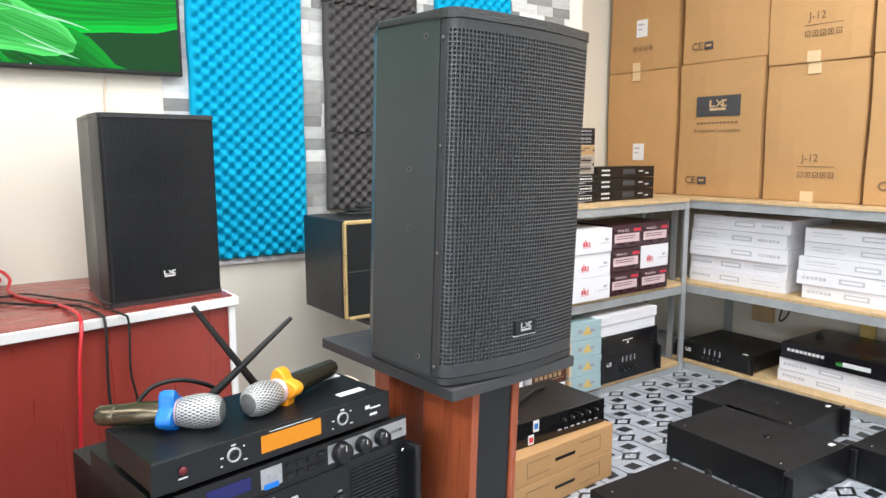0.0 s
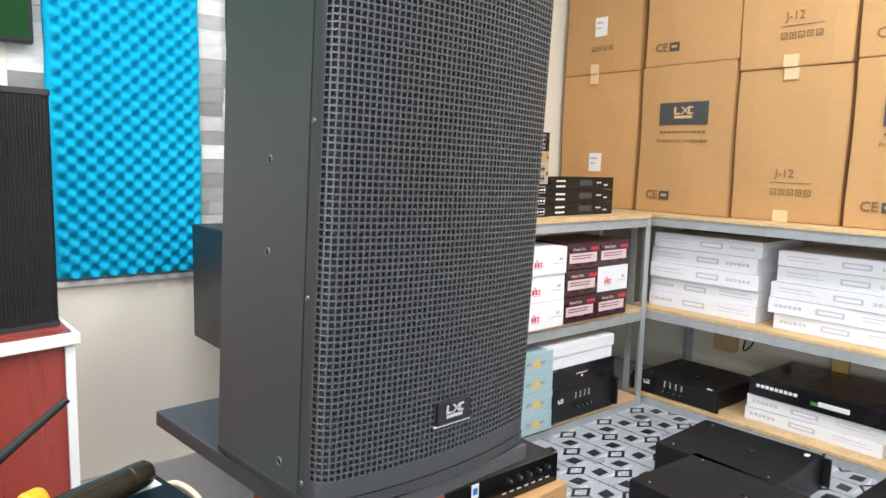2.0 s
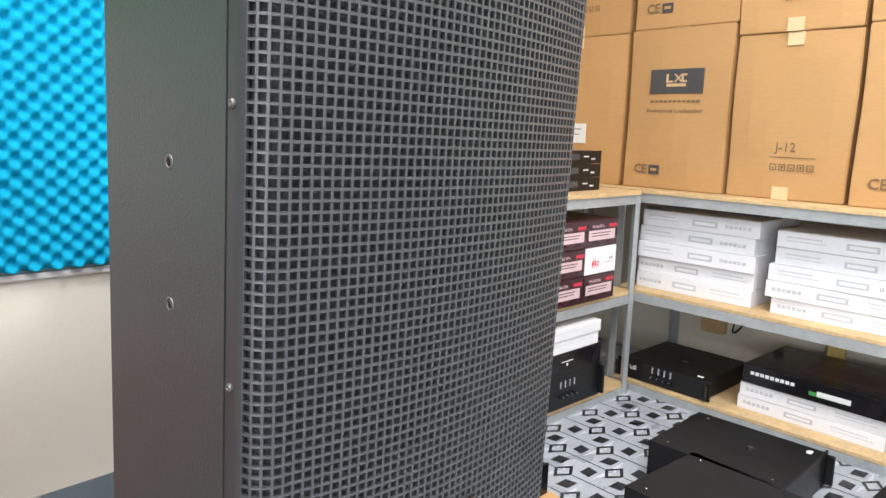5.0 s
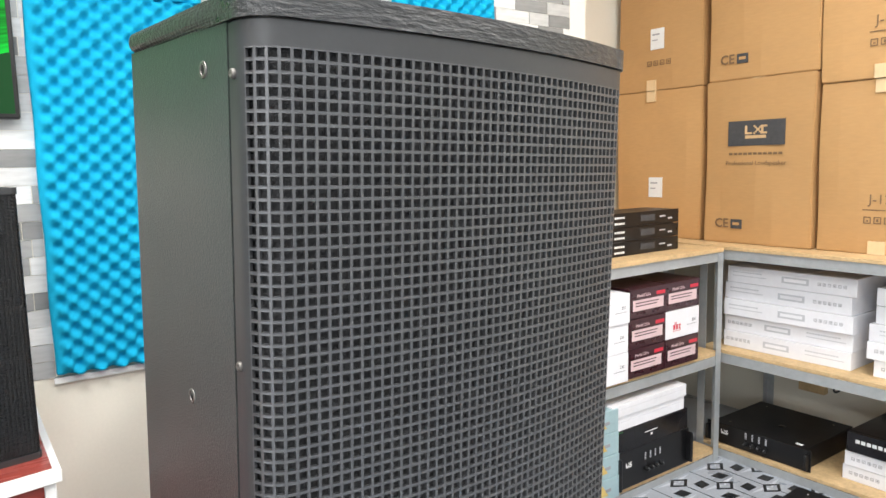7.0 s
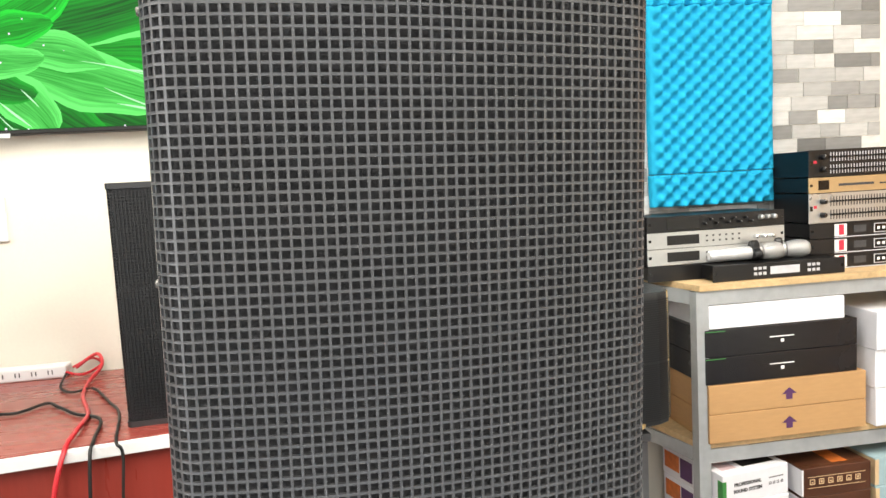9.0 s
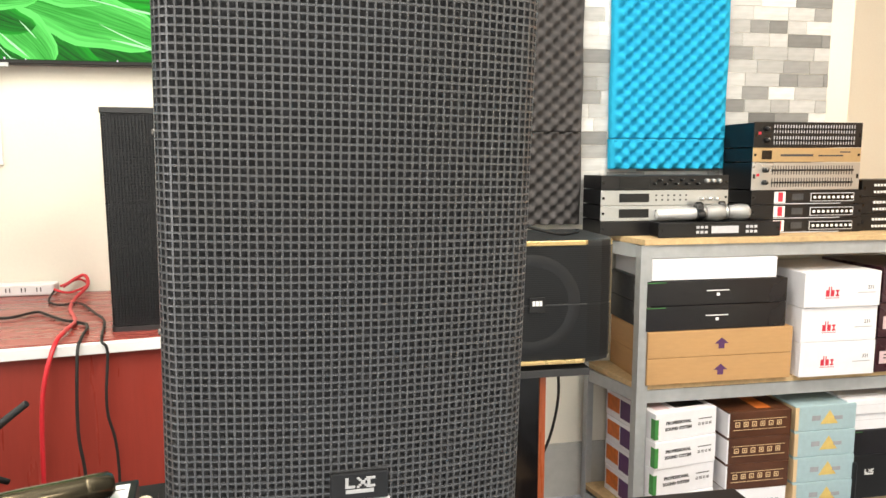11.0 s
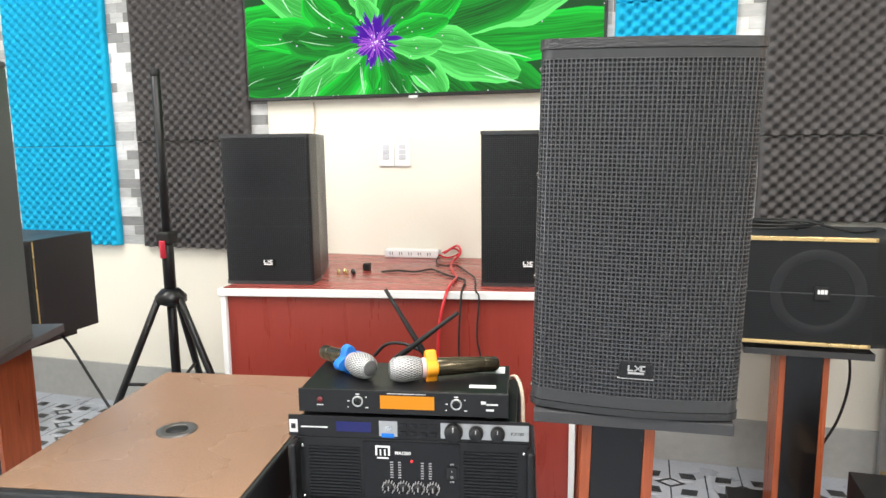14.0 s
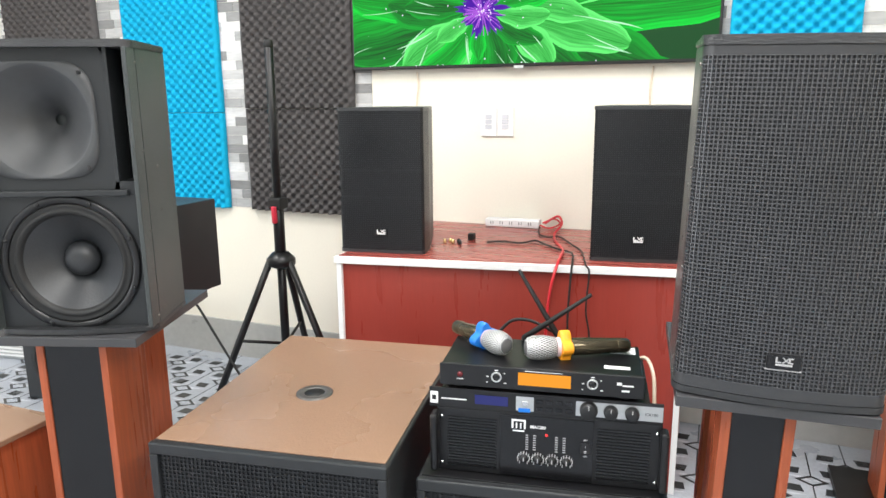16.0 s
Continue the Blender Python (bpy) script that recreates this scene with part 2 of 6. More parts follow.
def cable(name, pts, r, material, parent=None, label=""):
    """A round cord through the points, smoothed."""
    P = [Vector(p) for p in pts]
    line = []
    for i in range(len(P) - 1):
        p0, p1, p2, p3 = P[max(i - 1, 0)], P[i], P[i + 1], P[min(i + 2, len(P) - 1)]
        for k in range(6):
            t = k / 6
            line.append(0.5 * (2 * p1 + (p2 - p0) * t + (2 * p0 - 5 * p1 + 4 * p2 - p3) * t * t + (3 * p1 - p0 - 3 * p2 + p3) * t ** 3))
    line.append(P[-1])
    bm = bmesh.new()
    rings = []
    for i, p in enumerate(line):
        d = (line[min(i + 1, len(line) - 1)] - line[max(i - 1, 0)])
        if d.length < 1e-6:
            d = Vector((0, 0, 1))
        q = d.to_track_quat("Z", "Y").to_matrix()
        rings.append([bm.verts.new(p + q @ Vector((r * math.cos(a * math.pi / 4), r * math.sin(a * math.pi / 4), 0))) for a in range(8)])
    for a, b in zip(rings, rings[1:]):
        best = min(range(8), key=lambda k: (a[0].co - b[k].co).length)
        for i in range(8):
            bm.faces.new((a[i], a[(i + 1) % 8], b[(i + 1 + best) % 8], b[(i + best) % 8]))
    bm.faces.new(rings[0][::-1])
    bm.faces.new(rings[-1])
    return part(name, bm, material, parent, label, smooth=True)


FONTS = {}


def text(body, size, material, parent, m, name="lettering", wide=0.0):
    """Raised lettering in the built-in font, centred at m, in m's xy plane."""
    key = (body, size, wide)
    if key not in FONTS:
        cu = bpy.data.curves.new("lettering", "FONT")
        cu.body, cu.size, cu.extrude, cu.align_x, cu.align_y, cu.resolution_u = body, size, 0.0004, "CENTER", "CENTER", 2
        cu.offset = wide
        ob = new("lettering", cu)
        FONTS[key] = bpy.data.meshes.new_from_object(ob.evaluated_get(bpy.context.evaluated_depsgraph_get()))
        bpy.data.objects.remove(ob)
    me = FONTS[key].copy()
    me.materials.clear()
    me.materials.append(material)
    ob = new(name, me)
    ob.parent = parent
    ob.matrix_basis = m
    return ob


def onfront(x, y, z, roll=0):
    return pose(x, y, z, 90, 0, 0) @ pose(0, 0, 0, 0, 0, roll)


def onside(x, y, z):
    return pose(x, y, z, 90, 0, -90)


def stamps(name, rects, y, material, parent, depth=0.0008, label=""):
    """Printed marks on a front face: (x0, x1, z0, z1) each."""
    bm = bmesh.new()
    for x0, x1, z0, z1 in rects:
        cuboid(bm, x0, x1, y - depth, y, z0, z1)
    ob = part(name, bm, material, parent, label)
    if len(rects) > 1:
        ob["kind"] = "stuff"
    return ob


def badge_bars(x, z, w):
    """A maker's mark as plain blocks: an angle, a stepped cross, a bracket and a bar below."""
    out = [(-0.48, -0.38, -0.08, 0.28), (-0.38, -0.16, -0.08, 0.0), (0.24, 0.34, -0.02, 0.22), (0.26, 0.5, 0.2, 0.28), (0.26, 0.5, -0.08, 0.0), (-0.46, 0.46, -0.26, -0.13)]
    for k in range(6):
        u, v = -0.1 + k * 0.062, -0.08 + k * 0.06
        out += [(u, u + 0.085, v, v + 0.06), (u, u + 0.085, 0.22 - k * 0.06, 0.28 - k * 0.06)]
    return [(x + a * w, x + b * w, z + c * w, z + d * w) for a, b, c, d in out]

# ---- the room ----
def slab(name, x0, x1, y0, y1, z0, z1, material, label, category):
    return tagged(bx(name, x0, x1, y0, y1, z0, z1, material, None, 0), label, category, kind="structure")


floor = slab("floor", -3.3, 4.2, -3.6, 3.3, -0.1, 0.0, FLOORM, "light grey printed floor tiles with black diamond pattern", "floor")
slab("ceiling", -3.3, 4.2, -3.6, 3.3, 2.9, 3.0, CEIL, "plain white painted ceiling", "ceiling")
slab("wall_north", -3.3, 2.95, 2.75, 2.87, 0, 2.9, CREAM, "cream painted wall behind the television", "wall")
slab("wall_recess", 2.95, 4.2, 3.2, 3.3, 0, 2.9, CREAM, "cream painted recessed wall in the corner", "wall")
slab("wall_return", 2.85, 2.95, 2.87, 3.3, 0, 2.9, CREAM, "cream painted short return wall", "wall")
slab("wall_east", 4.1, 4.2, -3.6, 3.2, 0, 2.9, CREAM, "cream painted wall behind the storage rack", "wall")
slab("wall_west_1", -3.3, -3.2, 0.0, 2.75, 0, 2.9, CREAM, "plain cream painted side wall", "wall")
slab("wall_west_2", -3.3, -3.2, -3.6, -3.0, 0, 2.9, CREAM, "plain cream painted side wall", "wall")
slab("wall_west_3", -3.3, -3.2, -3.0, 0.0, 2.5, 2.9, CREAM, "plain cream lintel over the side opening", "wall")
slab("wall_south_1", -3.2, -1.2, -3.6, -3.5, 0, 2.9, CREAM, "plain cream front wall beside the shop opening", "wall")
slab("wall_south_2", 3.2, 4.1, -3.6, -3.5, 0, 2.9, CREAM, "plain cream front wall beside the shop opening", "wall")
slab("wall_south_3", -1.2, 3.2, -3.6, -3.5, 2.5, 2.9, CREAM, "plain cream lintel over the shop opening", "wall")
slab("baseboard", -3.2, 2.94, 2.738, 2.75, 0.0, 0.19, SKIRT, "grey tile skirting along the cream wall", "baseboard")
slab("trim", 1.02, 1.54, 2.735, 2.75, 0.775, 0.79, WHITEP, "white edging strip under the blue foam", "trim")
for lx, ly in LIGHTS:
    t = thing("ceiling_light", "white framed lit ceiling panel light", "ceiling light", (lx, ly, 2.9), 0, "ceiling lights")
    bx("frame", -0.31, 0.31, -0.61, 0.61, -0.03, 0.0, WHITEP, t)
    bx("diffuser", -0.28, 0.28, -0.58, 0.58, -0.036, -0.031, LAMPG, t, 0)


def floor_pattern():
    black, white = bmesh.new(), bmesh.new()
    c = 0.25

    def quad(bm, pts, z):
        bm.faces.new([bm.verts.new((x, y, z)) for x, y in pts])

    for i in range(-9, 17):
        for j in range(-6, 13):
            for ox, oy in ((0, 0), (0.125, 0.125)):
                x, y = i * c + ox + 0.02, j * c + oy + 0.045
                if not (-2.9 < x < 4.0 and -1.2 < y < 2.66):
                    continue
                a, b, w = 0.056, 0.038, 0.011
                out = [(x - a, y), (x, y - b), (x + a, y), (x, y + b)]
                inn = [(x - a + 1.9 * w, y), (x, y - b + 1.25 * w), (x + a - 1.9 * w, y), (x, y + b - 1.25 * w)]
                for k in range(4):
                    quad(black, (out[k], out[(k + 1) % 4], inn[(k + 1) % 4], inn[k]), 0.0012)
                for s in (-1, 1):
                    u, v = x + s * 0.0625, y + 0.0625
                    e = 0.004 * s
                    quad(black, [(u - 0.027 + e, v - 0.022), (u + 0.027 + e, v - 0.022), (u + 0.027 - e, v + 0.022), (u - 0.027 - e, v + 0.022)], 0.0012)
                    q = [(u - 0.036 + e, v - 0.036), (u + 0.036 + e, v - 0.036), (u + 0.036 - e, v + 0.036), (u - 0.036 - e, v + 0.036)]
                    quad(white, [q[0], q[1], (x, y)] if s > 0 else [q[0], q[1], (x, y)][::1], 0.0006)
                quad(black, [(x - 0.0025, y + 0.038), (x + 0.0025, y + 0.038), (x + 0.0025, y + 0.212), (x - 0.0025, y + 0.212)], 0.0009)
    part("tile_pattern", black, FLOORB, floor, "black printed diamonds and outlines")["kind"] = "stuff"
    part("tile_facet", white, FLOORW, floor, "pale printed facets")["kind"] = "stuff"


floor_pattern()


def foam(name, x0, x1, z0, z1, seams, material, label):
    """Egg-crate foam glued to the wall, in sheets that meet at the seams."""
    t = thing(name, label, "acoustic foam", ((x0 + x1) / 2, 2.748, z0), 0, "acoustic foam panels")
    cuts = [z0, *seams, z1]
    for a, b in zip(cuts, cuts[1:]):
        w, h = x1 - x0, b - a - 0.002
        nx, nz = int(w / 0.0062), int(h / 0.0060)
        bm = bmesh.new()
        grid = []
        for j in range(nz + 1):
            row = []
            for i in range(nx + 1):
                x, z = w * i / nx, h * j / nz
                d = 0.034 + 0.015 * math.cos(2 * math.pi * x / 0.050) * math.cos(2 * math.pi * z / 0.046)
                e = min(1, min(i, nx - i) / 4)
                d = d * e + 0.022 * (1 - e)
                row.append(bm.verts.new((x - w / 2 + 0.0015 * math.sin(z * 21 + x0 * 7), -d, a - z0 + z)))
            grid.append(row)
        for j in range(nz):
            for i in range(nx):
                bm.faces.new((grid[j][i], grid[j][i + 1], grid[j + 1][i + 1], grid[j + 1][i]))
        edge = grid[0] + [r[-1] for r in grid[1:]] + grid[-1][-2::-1] + [r[0] for r in grid[-2:0:-1]]
        back = [bm.verts.new((v.co.x, 0, v.co.z)) for v in edge]
        for i in range(len(edge)):
            k = (i + 1) % len(edge)
            bm.faces.new((edge[k], edge[i], back[i], back[k]))
        part("foam_sheet", bm, material, t, smooth=True)


foam("foam_panel", -2.64, -1.985, 0.785, 2.75, (1.25, 2.0), GREYF, "charcoal egg-crate acoustic foam glued to the wall")
foam("foam_panel", -1.81, -1.232, 0.785, 2.75, (1.25, 2.0), BLUEF, "bright blue egg-crate acoustic foam glued to the wall")
foam("foam_panel", -1.095, -0.512, 0.785, 2.75, (1.27, 2.0), GREYF, "charcoal egg-crate acoustic foam beside the television")
foam("foam_panel", 1.025, 1.44, 0.80, 2.75, (1.74,), BLUEF, "bright blue egg-crate acoustic foam beside the television")
foam("foam_panel", 1.535, 1.955, 0.955, 2.75, (1.255, 1.74), GREYF, "charcoal egg-crate acoustic foam glued to the wall")
foam("foam_panel", 2.055, 2.465, 1.135, 2.75, (1.235, 1.74), BLUEF, "bright blue egg-crate acoustic foam above the shelf")


def wallpaper():
    t = thing("wallpaper", "grey and white stacked-stone printed wallpaper", "wallpaper", (0, 2.75, 0), kind="structure")
    rnd = random.Random(4)
    near = {}
    for x0, x1, zb, single in ((-3.2, -2.64, 0.79, 0), (-1.985, -1.81, 0.79, 0), (-1.232, -1.095, 0.79, 0), (-0.512, -0.43, 1.2, 0), (0.94, 1.025, 0.79, 0), (1.44, 1.535, 0.79, 1), (1.955, 2.055, 0.95, 1), (2.465, 2.86, 0.93, 1), (2.055, 2.465, 0.95, 1)):
        bm = bmesh.new()
        z = zb
        while z < (1.13 if x0 == 2.055 else 2.85):
            h = 0.044
            x = x0 - rnd.uniform(0, 0.09)
            while x < x1:
                w = rnd.choice((0.07, 0.10, 0.13, 0.16))
                a, b = max(x, x0), min(x + w - 0.002, x1)
                if b - a > 0.006:
                    d = rnd.choice((0.002, 0.0025, 0.003))
                    if single and z < 1.9:
                        key = (round(b - a, 3), d)
                        if key not in near:
                            pb = bmesh.new()
                            cuboid(pb, 0, key[0], -d, 0, 0, h - 0.0012)
                            me = bpy.data.meshes.new("stone_strip")
                            pb.to_mesh(me)
                            pb.free()
                            me.materials.append(STONEP)
                            near[key] = me
                        ob = new("stone_strip", near[key])
                        ob.parent = t
                        ob.location = (a, 0, z)
                    else:
                        cuboid(bm, a, b, -d, 0, z, z + h - 0.0012)
                x += w
            z += h
        if bm.verts:
            part("stone_strips", bm, STONE, t)["kind"] = "stuff"
        else:
            bm.free()


wallpaper()


# ---- the television ----
def petal_mat(name, dark, lit, strength):
    m = bpy.data.materials.new(name)
    m.use_nodes = True
    n, l = m.node_tree.nodes, m.node_tree.links
    b = n["Principled BSDF"]
    b.inputs["Base Color"].default_value = (0.01, 0.01, 0.01, 1)
    b.inputs["Roughness"].default_value = 0.6
    b.inputs["Specular IOR Level"].default_value = 0.05
    uv = n.new("ShaderNodeUVMap")
    mp = n.new("ShaderNodeMapping")
    mp.inputs["Scale"].default_value = (1.6, 7, 1)
    no = n.new("ShaderNodeTexNoise")
    no.inputs["Scale"].default_value = 1.6
    no.inputs["Detail"].default_value = 3
    l.new(uv.outputs[0], mp.inputs[0])
    l.new(mp.outputs[0], no.inputs[0])
    sep = n.new("ShaderNodeSeparateXYZ")
    l.new(uv.outputs[0], sep.inputs[0])
    ab = n.new("ShaderNodeMath")
    ab.operation = "ABSOLUTE"
    l.new(sep.outputs[1], ab.inputs[0])
    po = n.new("ShaderNodeMath")
    po.operation = "POWER"
    po.inputs[1].default_value = 2.5
    l.new(ab.outputs[0], po.inputs[0])
    ad = n.new("ShaderNodeMath")
    ad.operation = "MULTIPLY_ADD"
    ad.inputs[1].default_value = 0.55
    l.new(po.outputs[0], ad.inputs[0])
    l.new(no.outputs[0], ad.inputs[2])
    cr = n.new("ShaderNodeValToRGB")
    cr.color_ramp.elements[0].position, cr.color_ramp.elements[1].position = 0.28, 0.95
    cr.color_ramp.elements[0].color, cr.color_ramp.elements[1].color = (*dark, 1), (*lit, 1)
    l.new(ad.outputs[0], cr.inputs[0])
    l.new(cr.outputs[0], b.inputs["Emission Color"])
    b.inputs["Emission Strength"].default_value = strength
    return m


SCREEN_G = glow("screen_dark_green", (0.008, 0.10, 0.02), 0.8)
PETALS = [petal_mat("screen_petal_a", (0.0, 0.14, 0.006), (0.005, 0.80, 0.05), 0.95), petal_mat("screen_petal_b", (0.0, 0.05, 0.006), (0.004, 0.46, 0.03), 0.9), petal_mat("screen_petal_c", (0.0, 0.30, 0.015), (0.16, 1.0, 0.20), 1.0)]
SCREEN_P = glow("screen_purple", (0.10, 0.02, 0.45), 0.9)
SCREEN_V = glow("screen_violet", (0.45, 0.12, 0.75), 1.0)
SCREEN_L = glow("screen_pale_green", (0.55, 1.0, 0.62), 1.0)
SCREEN_W = glow("screen_white", (0.9, 0.8, 1.0), 1.2)


def television():
    t = thing("television", "large flat television showing a green flower picture", "television", (0.25, 2.735, 1.43))
    bx("body", -0.748, 0.748, -0.03, 0.005, 0, 0.86, DARK, t, 0.004)
    bx("wall_bracket", -0.3, 0.3, 0.005, 0.013, 0.2, 0.6, DARK, t, 0)
    bx("badge", -0.02, 0.02, -0.033, -0.029, -0.008, 0.004, SILVER, t, 0.001)
    scr = bx("screen", -0.738, 0.738, -0.0315, -0.0302, 0.012, 0.85, SCREEN_G, t, 0, "bright green flower picture")
    rnd = random.Random(8)
    fx, fz, y = -0.152, 0.225, -0.0318

    def clip(x, z):
        return min(max(x, -0.737), 0.737), min(max(z, 0.013), 0.849)

    def petal(ang, r0, r1, wid, k, bend):
        nonlocal y
        bm = bmesh.new()
        lay = bm.loops.layers.uv.new()
        nu, nv = 14, 6
        grid = []
        for i in range(nu + 1):
            u = i / nu
            r = r0 + (r1 - r0) * u
            half = wid * (math.sin(math.pi * min(1, u * 0.92 + 0.06)) ** 0.7) * (0.4 + 0.6 * u)
            row = []
            for j in range(nv + 1):
                v = j / nv * 2 - 1
                a = ang + bend * u * u
                w = half * v * (1 + 0.08 * math.sin(u * 17 + k))
                px, pz = fx + 1.35 * r * math.cos(a) - w * math.sin(a), fz + 0.85 * r * math.sin(a) + w * math.cos(a)
                px, pz = clip(px, pz)
                row.append((bm.verts.new((px, y, pz)), (u + k * 3.1, v)))
            grid.append(row)
        for i in range(nu):
            for j in range(nv):
                q = (grid[i][j], grid[i + 1][j], grid[i + 1][j + 1], grid[i][j + 1])
                f = bm.faces.new([c[0] for c in q])
                for lp, c in zip(f.loops, q):
                    lp[lay].uv = c[1]
        part("petal", bm, PETALS[k % 3], scr)
        y -= 0.00012

    for ring, (n, r0, r1, wid) in enumerate(((11, 0.1, 0.66, 0.15), (11, 0.08, 0.48, 0.11), (10, 0.06, 0.34, 0.085), (9, 0.04, 0.22, 0.06))):
        for i in range(n):
            a = 2 * math.pi * (i + 0.5 * (ring % 2)) / n + rnd.uniform(-0.14, 0.14)
            petal(a, r0, r1 * rnd.uniform(0.85, 1.15), wid * rnd.uniform(0.8, 1.2), i + ring + (1 if ring == 0 else 0) * (i % 2), rnd.uniform(-0.25, 0.25))
    glint = bmesh.new()
    for i in range(34):
        a, r = rnd.uniform(0, 6.283), rnd.uniform(0.10, 0.42)
        L, bend, w = rnd.uniform(0.06, 0.2), rnd.uniform(-3, 3), rnd.uniform(0.0012, 0.0035)
        prev, d = None, a + rnd.uniform(-0.5, 0.5)
        x, z = fx + 1.35 * r * math.cos(a), fz + 0.85 * r * math.sin(a)
        for k in range(9):
            e = w * math.sin(math.pi * (k + 0.3) / 8.6)
            q = [clip(x - e * math.sin(d), z + e * math.cos(d)), clip(x + e * math.sin(d), z - e * math.cos(d))]
            cur = [glint.verts.new((u, y, v)) for u, v in q]
            if prev:
                glint.faces.new((prev[0], prev[1], cur[1], cur[0]))
            prev = cur
            x, z, d = x + L / 8 * math.cos(d), z + L / 8 * math.sin(d), d + bend * L / 8
    part("glint", glint, SCREEN_L, scr)["kind"] = "stuff"
    y -= 0.0002
    bm = bmesh.new()
    for i in range(70):
        a, r = rnd.uniform(0, 6.283), rnd.uniform(0.05, 0.125)
        c, s = math.cos(a), math.sin(a)
        w = 0.006
        bm.faces.new([bm.verts.new((fx + p * c - q * s, y, fz + p * s + q * c)) for p, q in ((0, -w), (r * 0.7, -w * 1.4), (r, 0), (r * 0.7, w * 1.4), (0, w))])
    part("flower_heart", bm, SCREEN_P, scr)
    y -= 0.0002
    bm = bmesh.new()
    for i in range(60):
        a, r = rnd.uniform(0, 6.283), rnd.uniform(0.03, 0.1)
        c, s = math.cos(a), math.sin(a)
        w = 0.0016
        bm.faces.new([bm.verts.new((fx + p * c - q * s, y, fz - 0.01 + p * s + q * c)) for p, q in ((0, -w), (r, -w), (r * 1.04, 0), (r, w), (0, w))])
    part("stamen", bm, SCREEN_V, scr)
    y -= 0.0002
    bm = bmesh.new()
    for i in range(90):
        a, r = rnd.uniform(0, 6.283), abs(rnd.gauss(0, 0.22)) if i > 25 else rnd.uniform(0, 0.03)
        px, pz = clip(fx + 1.5 * r * math.cos(a), fz - 0.01 + r * math.sin(a))
        e = rnd.uniform(0.0012, 0.0035)
        bm.faces.new([bm.verts.new((px + e * math.cos(k), y, pz + e * math.sin(k))) for k in (0, 1.05, 2.09, 3.14, 4.19, 5.24)])
    part("sparkle", bm, SCREEN_W, scr)["kind"] = "stuff"


television()
cable("television_cable", [(-0.21, 2.744, 1.42), (-0.205, 2.744, 1.36), (-0.214, 2.744, 1.28), (-0.21, 2.744, 1.1), (-0.215, 2.744, 0.79)], 0.003, CREAMC)
cable("television_cable", [(0.765, 2.744, 1.42), (0.757, 2.744, 1.32), (0.762, 2.744, 1.2), (0.758, 2.744, 0.79)], 0.003, CREAMC)
for o in list(scene.objects):
    if o.name.startswith("television_cable"):
        tagged(o, "thin cream cable down the cream wall", "cable")


def switch_plate(x):
    t = thing("wall_switch", "white wall switch plate with grey rockers", "light switch", (x, 2.75, 1.151), 0, "wall switches")
    bx("plate", -0.0345, 0.0345, -0.009, 0, 0, 0.118, WHITEP, t, 0.002)
    for k in range(3):
        bx("rocker", -0.014, 0.014, -0.0125, -0.009, 0.03 + k * 0.021, 0.047 + k * 0.021, LPRINT, t, 0.001)


switch_plate(0.114)
switch_plate(0.186)


# ---- desk ----
def desk():
    t = thing("display_desk", "red laminate display desk with white edging", "desk", (-0.19, 1.977, 0))
    e = [(-0.008, -0.01), (1.154, 0.180), (1.154, 0.758), (-0.008, 0.758)]
    inn = [(0.008, 0.009), (1.134, 0.194), (1.134, 0.745), (0.008, 0.745)]
    prism("desktop_edge", e, 0.752, 0.776, WHITEP, t, 0.002, "white edge band")
    prism("desktop", [(0.004, 0.006), (1.14, 0.192), (1.14, 0.755), (0.004, 0.755)], 0.7765, 0.779, DESKT, t)
    prism("body", inn, 0.0, 0.7515, DESKR, t)
    for x, y in ((0.0, 0.0), (1.128, 0.187)):
        bx("corner_trim", x - 0.003, x + 0.016, y - 0.003, y + 0.02, 0, 0.7515, WHITEP, t, 0.002, "white corner trim")


desk()


# ---- loudspeakers ----
def front_line(w, r, bulge, y_side):
    """Plan line of a grille: up the left side, round the corner, over the bowed front and back down the right side."""
    pts = [(-w / 2, y_side)]
    for i in range(13):
        a = math.pi + i / 12 * math.pi / 2
        pts.append((-w / 2 + r + r * math.cos(a), bulge + r + r * math.sin(a)))
    for i in range(1, 40):
        x = -w / 2 + r + (w - 2 * r) * i / 40
        pts.append((x, bulge * (abs(x) / (w / 2 - r)) ** 2))
    return pts + [(-x, y) for x, y in pts[13::-1]]


def sampler(pts):
    P = [Vector((x, y)) for x, y in pts]
    acc = [0.0]
    for a, b in zip(P, P[1:]):
        acc.append(acc[-1] + (b - a).length)

    def at(s, off=0.0):
        k = 0
        while k < len(P) - 2 and acc[k + 1] < s:
            k += 1
        d = (P[k + 1] - P[k]).normalized()
        p = P[k] + d * (s - acc[k])
        return p.x - d.y * off, p.y + d.x * off

    return at, acc[-1]


